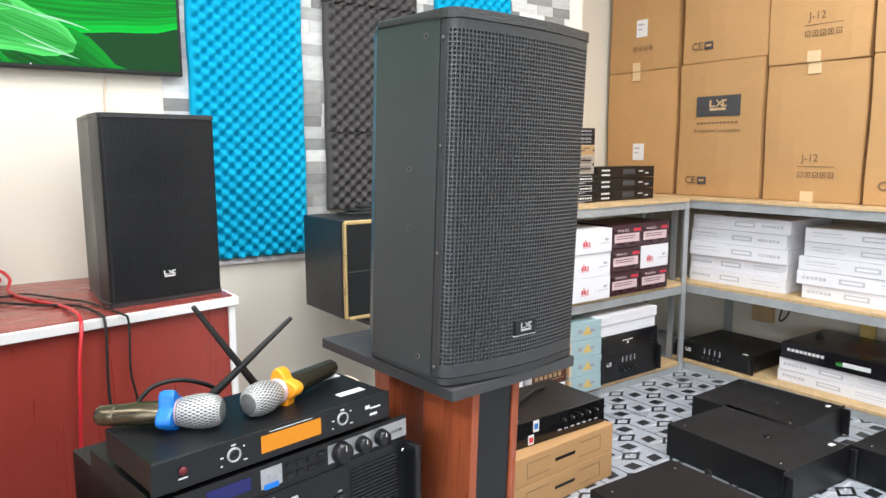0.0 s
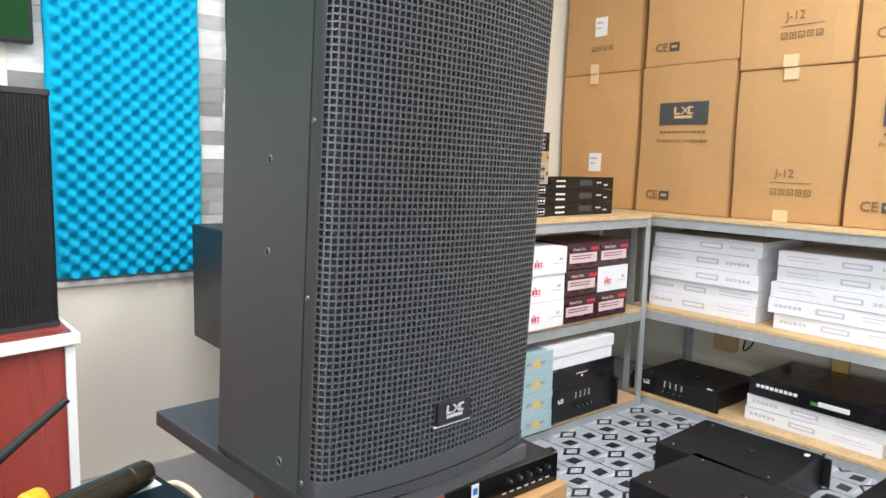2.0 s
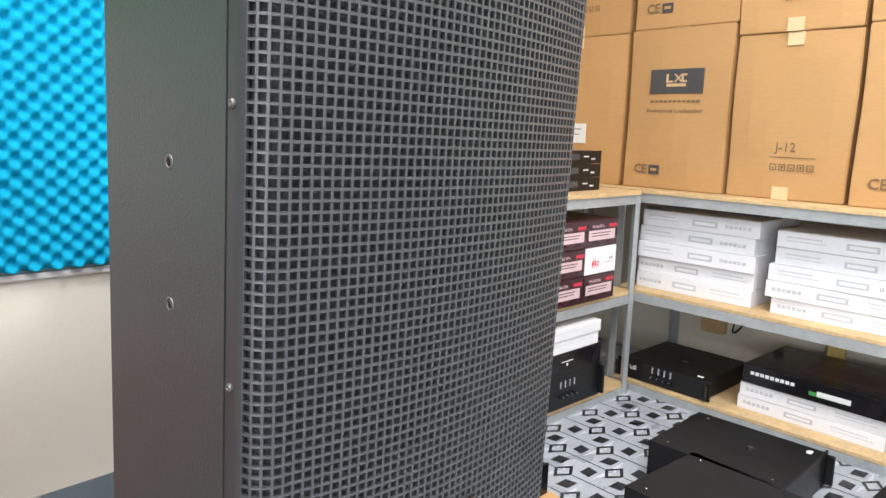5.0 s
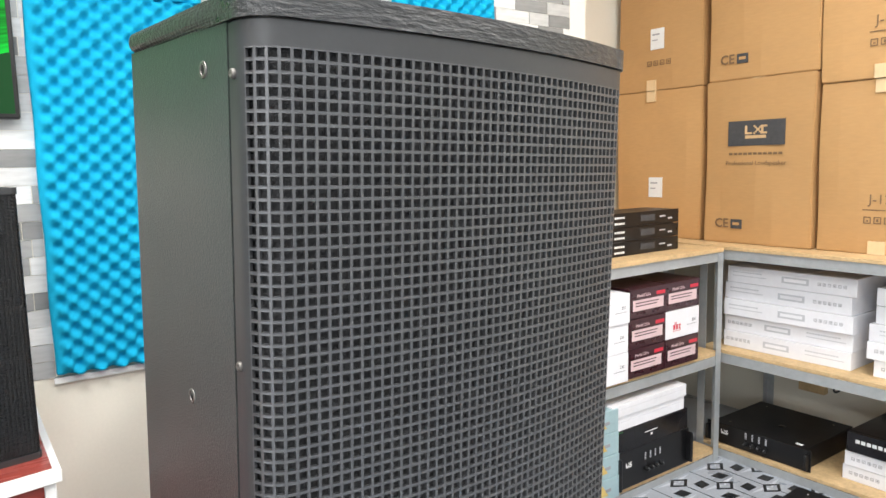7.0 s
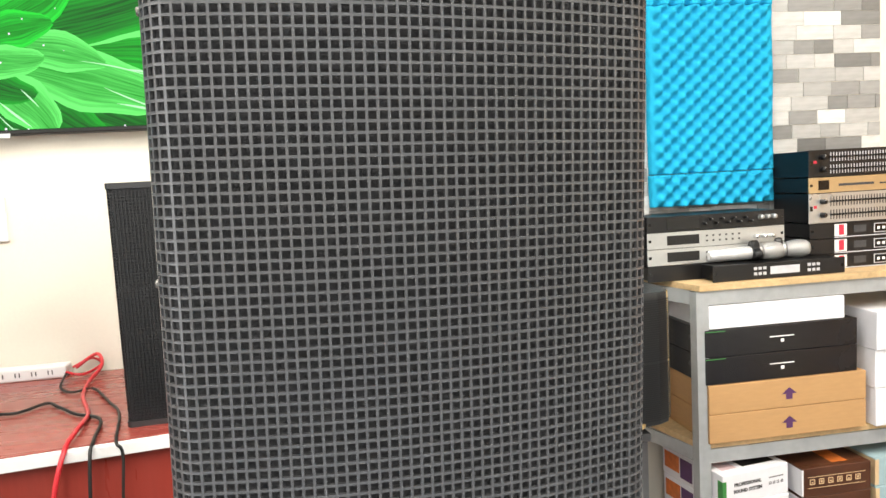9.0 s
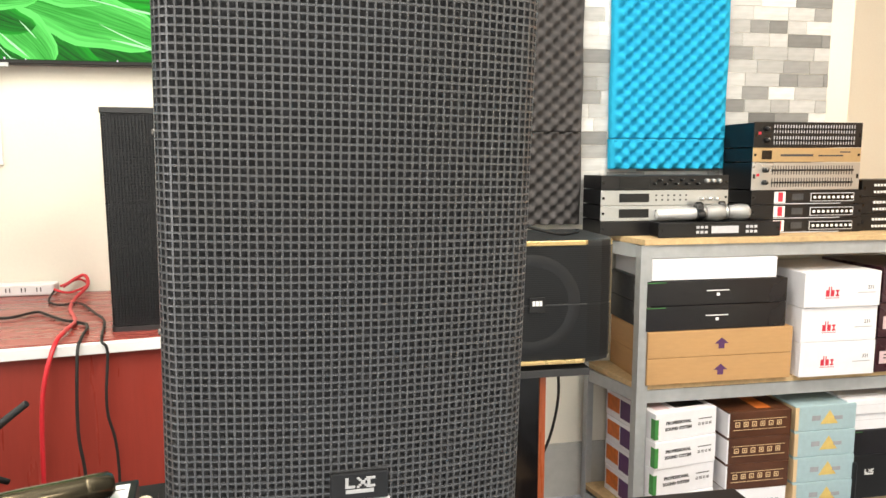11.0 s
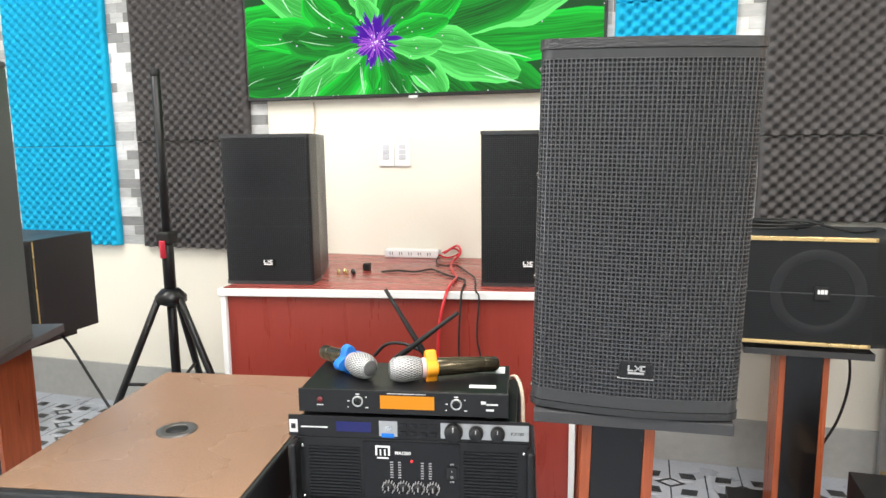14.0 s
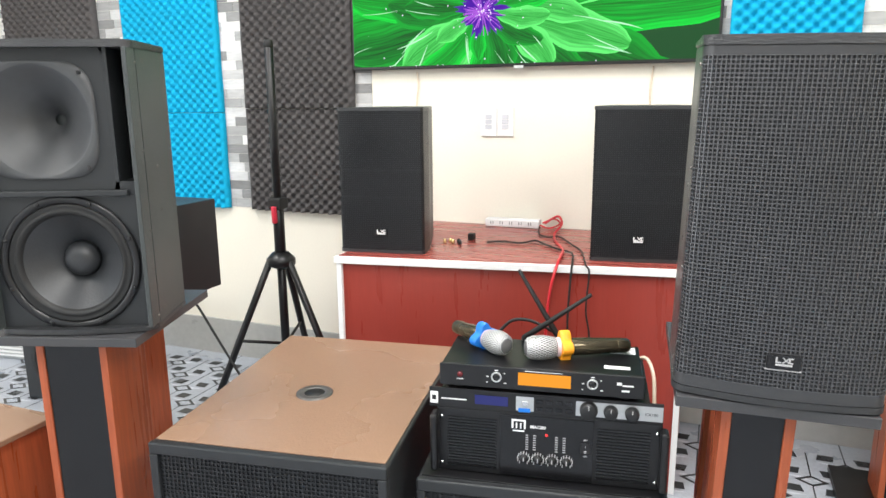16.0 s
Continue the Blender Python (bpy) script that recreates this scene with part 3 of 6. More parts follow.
def grille(name, line, s0, s1, z0, z1, nu, nv, hole, depth, material, parent, label):
    """A perforated sheet with square holes along a plan line."""
    at, _ = sampler(line)
    verts, faces = [], []
    us = [s0 + (s1 - s0) * i / nu for i in range(nu + 1)]
    g = (1 - hole) / 2
    du, dv = (s1 - s0) / nu, (z1 - z0) / nv
    cache = []
    for i in range(nu):
        a, b, c, d = us[i], us[i] + du * g, us[i + 1] - du * g, us[i + 1]
        cache.append([at(a), at(b), at(c), at(d), at(b, depth), at(c, depth)])
    for i in range(nu):
        A, B, C, D, BB, CC = cache[i]
        for j in range(nv):
            z, zz = z0 + dv * j, z0 + dv * (j + 1)
            l, h = z + dv * g, zz - dv * g
            n = len(verts)
            verts += [(*A, z), (*D, z), (*D, zz), (*A, zz), (*B, l), (*C, l), (*C, h), (*B, h), (*BB, l), (*CC, l), (*CC, h), (*BB, h)]
            for k in range(4):
                m = (k + 1) % 4
                faces.append((n + k, n + m, n + 4 + m, n + 4 + k))
                faces.append((n + 4 + k, n + 4 + m, n + 8 + m, n + 8 + k))
    me = bpy.data.meshes.new(name)
    me.from_pydata(verts, [], faces)
    me.materials.append(material)
    ob = new(name, me)
    ob.parent = parent
    ob["label"] = label
    return ob


def strip(name, line, s0, s1, z0, z1, material, parent, off=0.0, label="", n=60):
    at, _ = sampler(line)
    bm = bmesh.new()
    lo, hi = [], []
    for i in range(n + 1):
        p = at(s0 + (s1 - s0) * i / n, off)
        lo.append(bm.verts.new((*p, z0)))
        hi.append(bm.verts.new((*p, z1)))
    for i in range(n):
        bm.faces.new((lo[i], lo[i + 1], hi[i + 1], hi[i]))
    ob = part(name, bm, material, parent, label, smooth=True)
    return ob


def cap_outline(w, r, bulge, grow, depth, waist, tail):
    line = front_line(w + 2 * grow, r + grow, bulge, waist)
    return [(x, y - grow) for x, y in line] + [(tail, depth), (-tail, depth)]


def screw(x, y, z, parent, side=-1, r=0.005, material=None):
    m = pose(x, y, z, 0, 90 * side, 0)
    turned("screw", [(r, -0.002), (r, 0.0008), (r * 0.8, 0.0018), (r * 0.3, 0.0018), (r * 0.28, 0.0006)], m, material or CHROME, parent, 14)


W = 0.341


def insert(x, y, z, parent, side):
    """A threaded rigging insert: a thin ring round a dark recess."""
    m = pose(x, y, z, 0, 90 * side, 0)
    turned("rigging_insert", [(0.0030, -0.006), (0.0031, 0.0004), (0.0034, 0.0008), (0.0050, 0.0008), (0.0054, 0.0003), (0.0055, -0.001)], m, DKSTEEL, parent, 20, "steel threaded insert", caps=False)
    turned("insert_recess", [(0.0031, 0.0002), (0.0006, 0.0003)], m, RUBBER, parent, 16)


def loudspeaker(loc, tilt, H, label, grilled=True):
    t = thing("loudspeaker", label, "loudspeaker", loc, 0, "loudspeakers on stands")
    t.matrix_basis = pose(*loc, *tilt)
    line = front_line(W, 0.026, 0.015, 0.050)
    at, total = sampler(line)
    waist, depth, tail = 0.225, 0.36, 0.085
    cap = 0.0155
    prism("top_cap", cap_outline(W, 0.026, 0.015, 0.0022, depth, waist, tail), H - cap, H, CAPT, t, 0.0065, "grained black cap", 4)
    prism("bottom_cap", cap_outline(W, 0.026, 0.015, 0.0014, depth, waist, tail), 0.0025, 0.0142, LIDP, t, 0.004, "textured black cap", 3)
    # inset block coloured black to give the shadow gap below the bottom cap
    prism("base_shadow_gap", [(-W / 2 + 0.014, 0.03), (W / 2 - 0.014, 0.03), (W / 2 - 0.014, waist), (tail, depth - 0.02), (-tail, depth - 0.02), (-W / 2 + 0.014, waist)], 0, 0.003, RUBBER, t, 0, "black inset block as the shadow gap under the cap")
    y0 = 0.0525 if grilled else 0.14
    prism("cabinet", [(-W / 2, y0), (W / 2, y0), (W / 2, waist), (tail, depth - 0.003), (-tail, depth - 0.003), (-W / 2, waist)], 0.0142, H - cap, SIDEP, t)
    if grilled:
        bx("seam", -W / 2 + 0.003, W / 2 - 0.003, 0.046, 0.053, 0.0145, H - cap - 0.0003, RUBBER, t, 0, "dark gap beside the grille")
        zl, zh = 0.036, H - 0.031
        s0, s1 = 0.017, total - 0.017
        pitch = (s1 - s0) / 51
        grille("grille", line, s0, s1, zl, zh, 51, round((zh - zl) / pitch), 0.735, 0.0024, MESHP, t, "square-holed grey steel grille")
        strip("grille_band", line, 0, total, zh, H - cap - 0.0012, BANDP, t, label="plain upper band")
        strip("grille_band", line, 0, total, 0.0152, zl, BANDP, t, label="plain lower band")
        strip("grille_flange", line, 0, s0, zl, zh, BANDP, t, n=8)
        strip("grille_flange", line, s1, total, zl, zh, BANDP, t, n=8)
        strip("cap_groove", line, 0, total, H - cap - 0.003, H - cap + 0.001, RUBBER, t, 0.002, "dark groove under the cap")
        strip("foam_backing", line, 0.01, total - 0.01, 0.0145, H - cap, CLOTH, t, 0.0048, "dark acoustic foam behind the grille")
        bx("badge", -0.0251, 0.0281, -0.0045, 0.0005, 0.072, 0.0985, DARK, t, 0.0012, "small dark maker's plate")
        bx("badge_lip", -0.0278, 0.0300, -0.0035, 0.0005, 0.0695, 0.0712, MARK, t, 0.0004, "bright lower edge of the plate")
        stamps("badge_mark", badge_bars(0.0015, 0.0862, 0.028), -0.0045, MARK, t)
    else:
        open_front(t, H)
    for z in (H - 0.045, 0.400, 0.225, 0.030):
        screw(-W / 2 - 0.0004, 0.0440, z, t, -1, 0.0030, DKSTEEL)
        screw(W / 2 + 0.0004, 0.0440, z, t, 1, 0.0030, DKSTEEL)
    for z, y in ((H - 0.039, 0.088), (0.3596, 0.124), (0.261, 0.124), (0.038, 0.088)):
        insert(-W / 2, y, z, t, -1)
        insert(W / 2, y, z, t, 1)
    return t


def holed(bm, cx, cz, x0, x1, z0, z1, rx, rz, y, n=64):
    """A flat plate from a rectangle to an oval hole."""
    inner, outer = [], []
    for i in range(n):
        a = 2 * math.pi * (i + 0.5) / n
        c, s = math.cos(a), math.sin(a)
        inner.append(bm.verts.new((cx + rx * c, y, cz + rz * s)))
        k = min((x1 - cx) / c if c > 1e-6 else ((x0 - cx) / c if c < -1e-6 else 9), (z1 - cz) / s if s > 1e-6 else ((z0 - cz) / s if s < -1e-6 else 9))
        outer.append(bm.verts.new((cx + k * c, y, cz + k * s)))
    for i in range(n):
        j = (i + 1) % n
        bm.faces.new((inner[i], outer[i], outer[j], inner[j]))


def open_front(t, H):
    """Baffle, horn, woofer and port of a cabinet with its grille taken off."""
    h = W / 2
    for s in (-1, 1):
        inner = s * (h - 0.010)
        x0, x1 = min(inner, s * h), max(inner, s * h)
        bx("side_wall", x0, x1, 0.0525, 0.14, 0.0142, H - 0.0155, SIDEP, t, 0)
        bx("front_lip", x0, x1, 0.004, 0.050, 0.0142, H - 0.0155, SIDEP, t, 0.002)
        bx("seam", min(inner, s * (h - 0.003)), max(inner, s * (h - 0.003)), 0.050, 0.0525, 0.0145, H - 0.016, RUBBER, t, 0)
    bm = bmesh.new()
    holed(bm, 0, 0.158, -h + 0.006, h - 0.006, 0.012, 0.308, 0.134, 0.134, 0.028)
    holed(bm, -0.035, 0.466, -h + 0.006, h - 0.058, 0.308, H - 0.012, 0.117, 0.117, 0.028)
    part("baffle", bm, BLACKP, t)
    bx("port_edge", h - 0.058, h - 0.05, 0.028, 0.1, 0.335, H - 0.012, BLACKP, t, 0.001)
    bx("port_floor", h - 0.05, h - 0.006, 0.028, 0.1, 0.308, 0.337, BLACKP, t, 0.001)
    bx("cross_bar", -h + 0.006, h - 0.03, 0.014, 0.028, 0.306, 0.320, BLACKP, t, 0.003)
    front = pose(0, 0.028, 0.158, 90, 0, 0)
    turned("woofer_frame", [(0.132, -0.004), (0.149, -0.002), (0.150, 0.006), (0.146, 0.009), (0.137, 0.009), (0.133, 0.005), (0.132, -0.003)], front, DARK, t, 64, "black cast woofer rim", caps=False)
    turned("woofer_surround", [(0.134, 0.0), (0.132, 0.005), (0.127, 0.007), (0.122, 0.003), (0.119, 0.006), (0.114, 0.007), (0.109, 0.001), (0.106, -0.004)], front, RUBBER, t, 64, caps=False)
    turned("woofer_cone", [(0.107, -0.003), (0.085, -0.022), (0.06, -0.042), (0.038, -0.058), (0.036, -0.06)], front, CONE, t, 64, "dark grey paper cone", caps=False)
    turned("dust_cap", [(0.041, -0.056), (0.038, -0.043), (0.031, -0.033), (0.02, -0.026), (0.008, -0.023), (0.001, -0.0225)], front, CONE, t, 40)
    for k in range(8):
        a = math.pi * (k + 0.5) / 4
        turned("screw", [(0.005, 0.0), (0.005, 0.011), (0.003, 0.013)], front @ pose(0.1425 * math.cos(a), 0.1425 * math.sin(a), 0), DARK, t, 12)
    hf = pose(-0.035, 0.028, 0.466, 90, 0, 0)
    prof = [(0.117, 0.0052), (0.112, 0.002), (0.100, -0.010), (0.078, -0.028), (0.055, -0.046), (0.034, -0.066), (0.022, -0.09), (0.012, -0.1)]
    turned("horn", prof, hf, HORN, t, 56, "smooth grey waveguide horn", 0.98, 1.0, caps=False)
    bm, n = bmesh.new(), 64
    rings = [[], [], [], []]
    for i in range(n):
        a = 2 * math.pi * i / n
        c, d = math.cos(a), math.sin(a)
        k = (abs(c) ** 4 + abs(d) ** 4) ** -0.25
        for ring, r, lift in zip(rings, (0.117, min(0.123, 0.119 * k), 0.122 * k, 0.124 * k), (0.0052, 0.0068, 0.0066, -0.001)):
            ring.append(bm.verts.new(hf @ Vector((r * c * (0.98 if ring is rings[0] else 1.0), r * d, lift))))
    for p, q in zip(rings, rings[1:]):
        for i in range(n):
            bm.faces.new((p[i], q[i], q[(i + 1) % n], p[(i + 1) % n]))
    part("horn_flange", bm, HORN, t, "squarish horn flange", smooth=True)
    for u in (-0.099, 0.099):
        for v in (-0.099, 0.099):
            turned("screw", [(0.0045, 0.006), (0.0045, 0.009), (0.002, 0.010)], hf @ pose(u, v, 0), DARK, t, 12)


loudspeaker((1.136, 1.165, 0.7814), (1.56, 1.35, 4.97), 0.615, "dark grey loudspeaker with square-holed steel grille on a wooden stand")
loudspeaker((-0.281, 0.988, 0.800), (0, 0, 24), 0.630, "dark loudspeaker with open woofer and horn on a stand", False)


def stand(loc, yaw, w, d, cw, cd, rear, label):
    """A speaker stand: platform, wooden column with a black front, base plate. Origin at the platform's front middle on the floor."""
    t = thing("speaker_stand", label, "speaker stand", loc, yaw, "speaker stands")
    bx("platform", -w / 2, w / 2, 0, d, 0.779, 0.800, PLATE, t, 0.002)
    c0 = 0.035
    bx("side_panel", -cw / 2, -cw / 2 + 0.018, c0, c0 + cd, 0.022, 0.779, WOOD, t, 0.002, "red wood veneer panel")
    bx("side_panel", cw / 2 - 0.018, cw / 2, c0, c0 + cd, 0.022, 0.779, WOOD, t, 0.002, "red wood veneer panel")
    bx("front_panel", -cw / 2 + 0.018, cw / 2 - 0.018, c0 + 0.004, c0 + cd, 0.022, 0.779, GLOSS, t, 0.001, "glossy black front panel")
    if rear:
        bx("rear_panel", -cw / 2, cw / 2, c0 + cd + 0.07, c0 + cd + 0.11, 0.022, 0.779, WOOD, t, 0.002, "red wood veneer rear board")
    bx("base_plate", -w / 2, w / 2, -0.01, d - 0.02, 0.0, 0.022, DARK, t, 0.002)
    return t


main_stand = stand((1.103, 1.114, 0), 4, 0.328, 0.400, 0.125, 0.135, True, "speaker stand with red wood column and black front")
main_stand.matrix_basis = pose(1.115, 1.191, -0.019, 1.56, 1.35, 6.5)
for ch in main_stand.children:
    if ch.name.startswith(("side_panel", "front_panel", "rear_panel")):
        ch.location.x = -0.018
    if ch.name.startswith("base_plate"):
        ch.location.z = 0.024
stand((-0.302, 0.966, 0), 18, 0.345, 0.40, 0.165, 0.17, False, "speaker stand with red wood column and black front")
t = stand((1.635, 2.265, -0.19), 0, 0.36, 0.28, 0.14, 0.15, False, "speaker stand with orange wood column and black front")
for ch in t.children:
    if ch.name.startswith("base_plate"):
        ch.location.z = 0.19
t.location.z = -0.19
t = stand((-0.955, 1.68, -0.19), 0, 0.36, 0.28, 0.14, 0.15, False, "black speaker stand behind the open loudspeaker")
for ch in t.children:
    if ch.name.startswith("base_plate"):
        ch.location.z = 0.19


def karaoke_speaker(loc, yaw, label):
    t = thing("karaoke_speaker", label, "loudspeaker", loc, yaw, "wide karaoke speakers")
    w, h, d = 0.54, 0.325, 0.31
    body = [(-w / 2, 0.03), (-w / 2 + 0.01, 0.012), (w / 2 - 0.09, 0.012), (w / 2 - 0.05, 0.018), (w / 2 - 0.02, 0.034), (w / 2 - 0.004, 0.062), (w / 2, 0.09), (w / 2, d), (-w / 2, d)]
    prism("cabinet", body, 0, h, BLACKP, t, 0.003)
    fr = [(-w / 2 + 0.004, 0.012), (-w / 2 + 0.014, 0.002), (w / 2 - 0.10, 0.002), (w / 2 - 0.09, 0.012)]
    prism("gold_trim", fr, h - 0.012, h + 0.001, GOLD, t, 0.002, "pale gold trim")
    prism("gold_trim", fr, -0.001, 0.010, GOLD, t, 0.002, "pale gold trim")
    bx("gold_trim", -w / 2 - 0.002, -w / 2 + 0.008, 0.003, 0.016, 0.004, h - 0.004, GOLD, t, 0.002, "pale gold trim")
    ln = [(-w / 2 + 0.012, 0.006), (w / 2 - 0.09, 0.006), (w / 2 - 0.05, 0.012), (w / 2 - 0.018, 0.028), (w / 2 - 0.002, 0.056)]
    at, tot = sampler(ln)
    for z0, z1 in ((0.014, 0.155), (0.160, h - 0.014)):
        bm = bmesh.new()
        n = 28
        for k in range(n):
            a = z0 + (z1 - z0) * k / n
            b = a + (z1 - z0) / n * 0.7
            for i in range(4):
                p, q = ln[i], ln[i + 1]
                v = [bm.verts.new((*p, a)), bm.verts.new((*q, a)), bm.verts.new((*q, b)), bm.verts.new((*p, b))]
                bm.faces.new(v)
                u = [bm.verts.new((p[0], p[1] + 0.003, a)), bm.verts.new((q[0], q[1] + 0.003, a))]
                bm.faces.new((v[1], v[0], u[0], u[1]))
        part("grille_cloth", bm, MESHD, t, "fine ribbed black grille")
    bx("badge", 0.020, 0.062, -0.001, 0.006, 0.140, 0.180, DARK, t, 0.001)
    stamps("badge_mark", [(0.028, 0.035, 0.158, 0.171), (0.0365, 0.045, 0.158, 0.171), (0.0465, 0.054, 0.158, 0.171)], -0.001, PAPER, t)
    bx("grille_seam", -w / 2 + 0.014, w / 2 - 0.092, 0.0045, 0.0075, 0.1562, 0.1590, PLATE, t, 0, "thin grey seam between the grilles")
    bx("gold_trim", w / 2 - 0.003, w / 2 + 0.0015, 0.066, 0.070, 0.004, h - 0.004, GOLD, t, 0.001, "pale gold trim")
    turned("woofer_rim", [(0.130, 0.0027), (0.121, 0.0042), (0.109, 0.0042), (0.098, 0.0027)], pose(0.03, 0.0088, 0.160, 90, 0, 0), MESHD, t, 48, "woofer rim behind the grille", caps=False)
    return t


karaoke_speaker((1.615, 2.238, 0.632), 0, "black wide karaoke speaker with pale gold trim on a stand")
karaoke_speaker((-0.955, 1.655, 0.632), 0, "black wide karaoke speaker with pale gold trim on a stand")
cable("coiled_cable", [(1.50 + 0.11 * math.cos(a * 0.7) + 0.004 * a, 2.40 + 0.06 * math.sin(a * 0.7), 0.962 + 0.0012 * a) for a in range(26)] + [(1.75, 2.36, 0.963), (1.82, 2.4, 0.963), (1.84, 2.45, 0.963)], 0.004, RUBBER)
tagged(bpy.data.objects["coiled_cable"], "coiled black cable on the karaoke speaker", "cable")


def desk_speaker(loc, yaw, label):
    t = thing("desk_speaker", label, "loudspeaker", loc, yaw, "speakers on the desk")
    w, h, d = 0.302, 0.500, 0.34
    line = front_line(w, 0.012, 0.004, 0.03)
    at, total = sampler(line)
    prism("cabinet", [(-w / 2, 0.03), (w / 2, 0.03), (w / 2, 0.09), (0.105, d), (-0.105, d), (-w / 2, 0.09)], 0.012, h - 0.012, BLACKP, t)
    for nm, z0, z1 in (("top_cap", h - 0.012, h), ("bottom_cap", 0, 0.012)):
        prism(nm, cap_outline(w, 0.012, 0.004, 0.002, d, 0.09, 0.105), z0, z1, LIDP, t, 0.004)
    zs = [0.0125, 0.196, 0.289, h - 0.0125]
    for a, b in zip(zs, zs[1:]):
        grille("grille", line, 0.014, total - 0.014, a + 0.0015, b - 0.0015, 46, max(8, int((b - a) / 0.0066)), 0.6, 0.0015, MESHD, t, "fine black steel grille")
    strip("grille_flange", line, 0, 0.014, 0.012, h - 0.012, MESHD, t, n=6)
    strip("grille_flange", line, total - 0.014, total, 0.012, h - 0.012, MESHD, t, n=6)
    strip("foam_backing", line, 0.004, total - 0.004, 0.012, h - 0.012, CLOTH, t, 0.005)
    bx("badge", -0.022, 0.022, -0.004, 0.0, 0.062, 0.085, DARK, t, 0.001)
    stamps("badge_mark", badge_bars(0, 0.075, 0.032), -0.004, PAPER, t)


desk_speaker((-0.058, 2.062, 0.779), 9, "black desktop loudspeaker with fine grille on the red desk")
desk_speaker((0.793, 2.206, 0.779), 8, "black desktop loudspeaker with fine grille on the red desk")


def subwoofer(loc, yaw, w, d, h, top, label, hole=True):
    t = thing("subwoofer", label, "subwoofer", loc, yaw, "subwoofers")
    bx("cabinet", -w / 2, w / 2, 0.012, d, 0.0, h - 0.003, BLACKP, t, 0.006)
    bx("top_panel", -w / 2 + 0.008, w / 2 - 0.008, 0.02, d - 0.008, h - 0.003, h, top, t, 0.001, "brown hardboard top" if top is SUBTOP else "")
    bx("front_frame", -w / 2, w / 2, 0, 0.016, h - 0.028, h - 0.001, BLACKP, t, 0.004)
    bx("front_frame", -w / 2, w / 2, 0, 0.016, 0.0, 0.03, BLACKP, t, 0.004)
    for s in (-1, 1):
        bx("front_frame", s * (w / 2 - 0.01) - 0.01, s * (w / 2 - 0.01) + 0.01, 0, 0.016, 0.03, h - 0.028, BLACKP, t, 0.003)
    ln = [(-w / 2 + 0.02, 0.008), (w / 2 - 0.02, 0.008)]
    grille("grille", ln, 0, w - 0.04, 0.03, h - 0.028, int(w / 0.0105), int(h / 0.0105), 0.62, 0.0025, MESHD, t, "black perforated steel grille")
    if hole:
        turned("pole_socket", [(0.046, -0.002), (0.046, 0.0025), (0.040, 0.004), (0.027, 0.004), (0.025, 0.002), (0.025, -0.001)], pose(-0.015, 0.313, h), DKSTEEL, t, 40, "round steel pole socket", caps=False)
        turned("socket_bore", [(0.0255, 0.0), (0.0255, 0.0022), (0.001, 0.0023)], pose(-0.015, 0.313, h), RUBBER, t, 24)


subwoofer((0.172, 1.021, 0), 8.7, 0.541, 0.72, 0.583, SUBTOP, "black subwoofer with brown top and pole socket")
subwoofer((0.722, 1.177, 0), 9.5, 0.51, 0.50, 0.527, AMPTOP, "black grilled subwoofer under the rack equipment", False)


# ---- rack equipment by the subwoofers ----
def vents(name, x0, x1, z0, z1, n, y, parent):
    bm = bmesh.new()
    for k in range(n):
        z = z0 + (z1 - z0) * k / n
        cuboid(bm, x0, x1, y - 0.002, y + 0.001, z, z + (z1 - z0) / n * 0.5)
    part(name, bm, GLOSS, parent, "row of black cooling slots")


def knob(x, z, r, y, parent, material=None, label=""):
    turned("knob", [(r, 0), (r, 0.004), (r * 0.9, 0.014), (r * 0.8, 0.016), (0.0005, 0.0162)], pose(x, y, z, 90, 0, 0), material or DARK, parent, 24, label)
    stamps("knob_mark", [(x - 0.0005, x + 0.0005, z + r * 0.3, z + r * 0.8)], y - 0.0162, PAPER, parent)


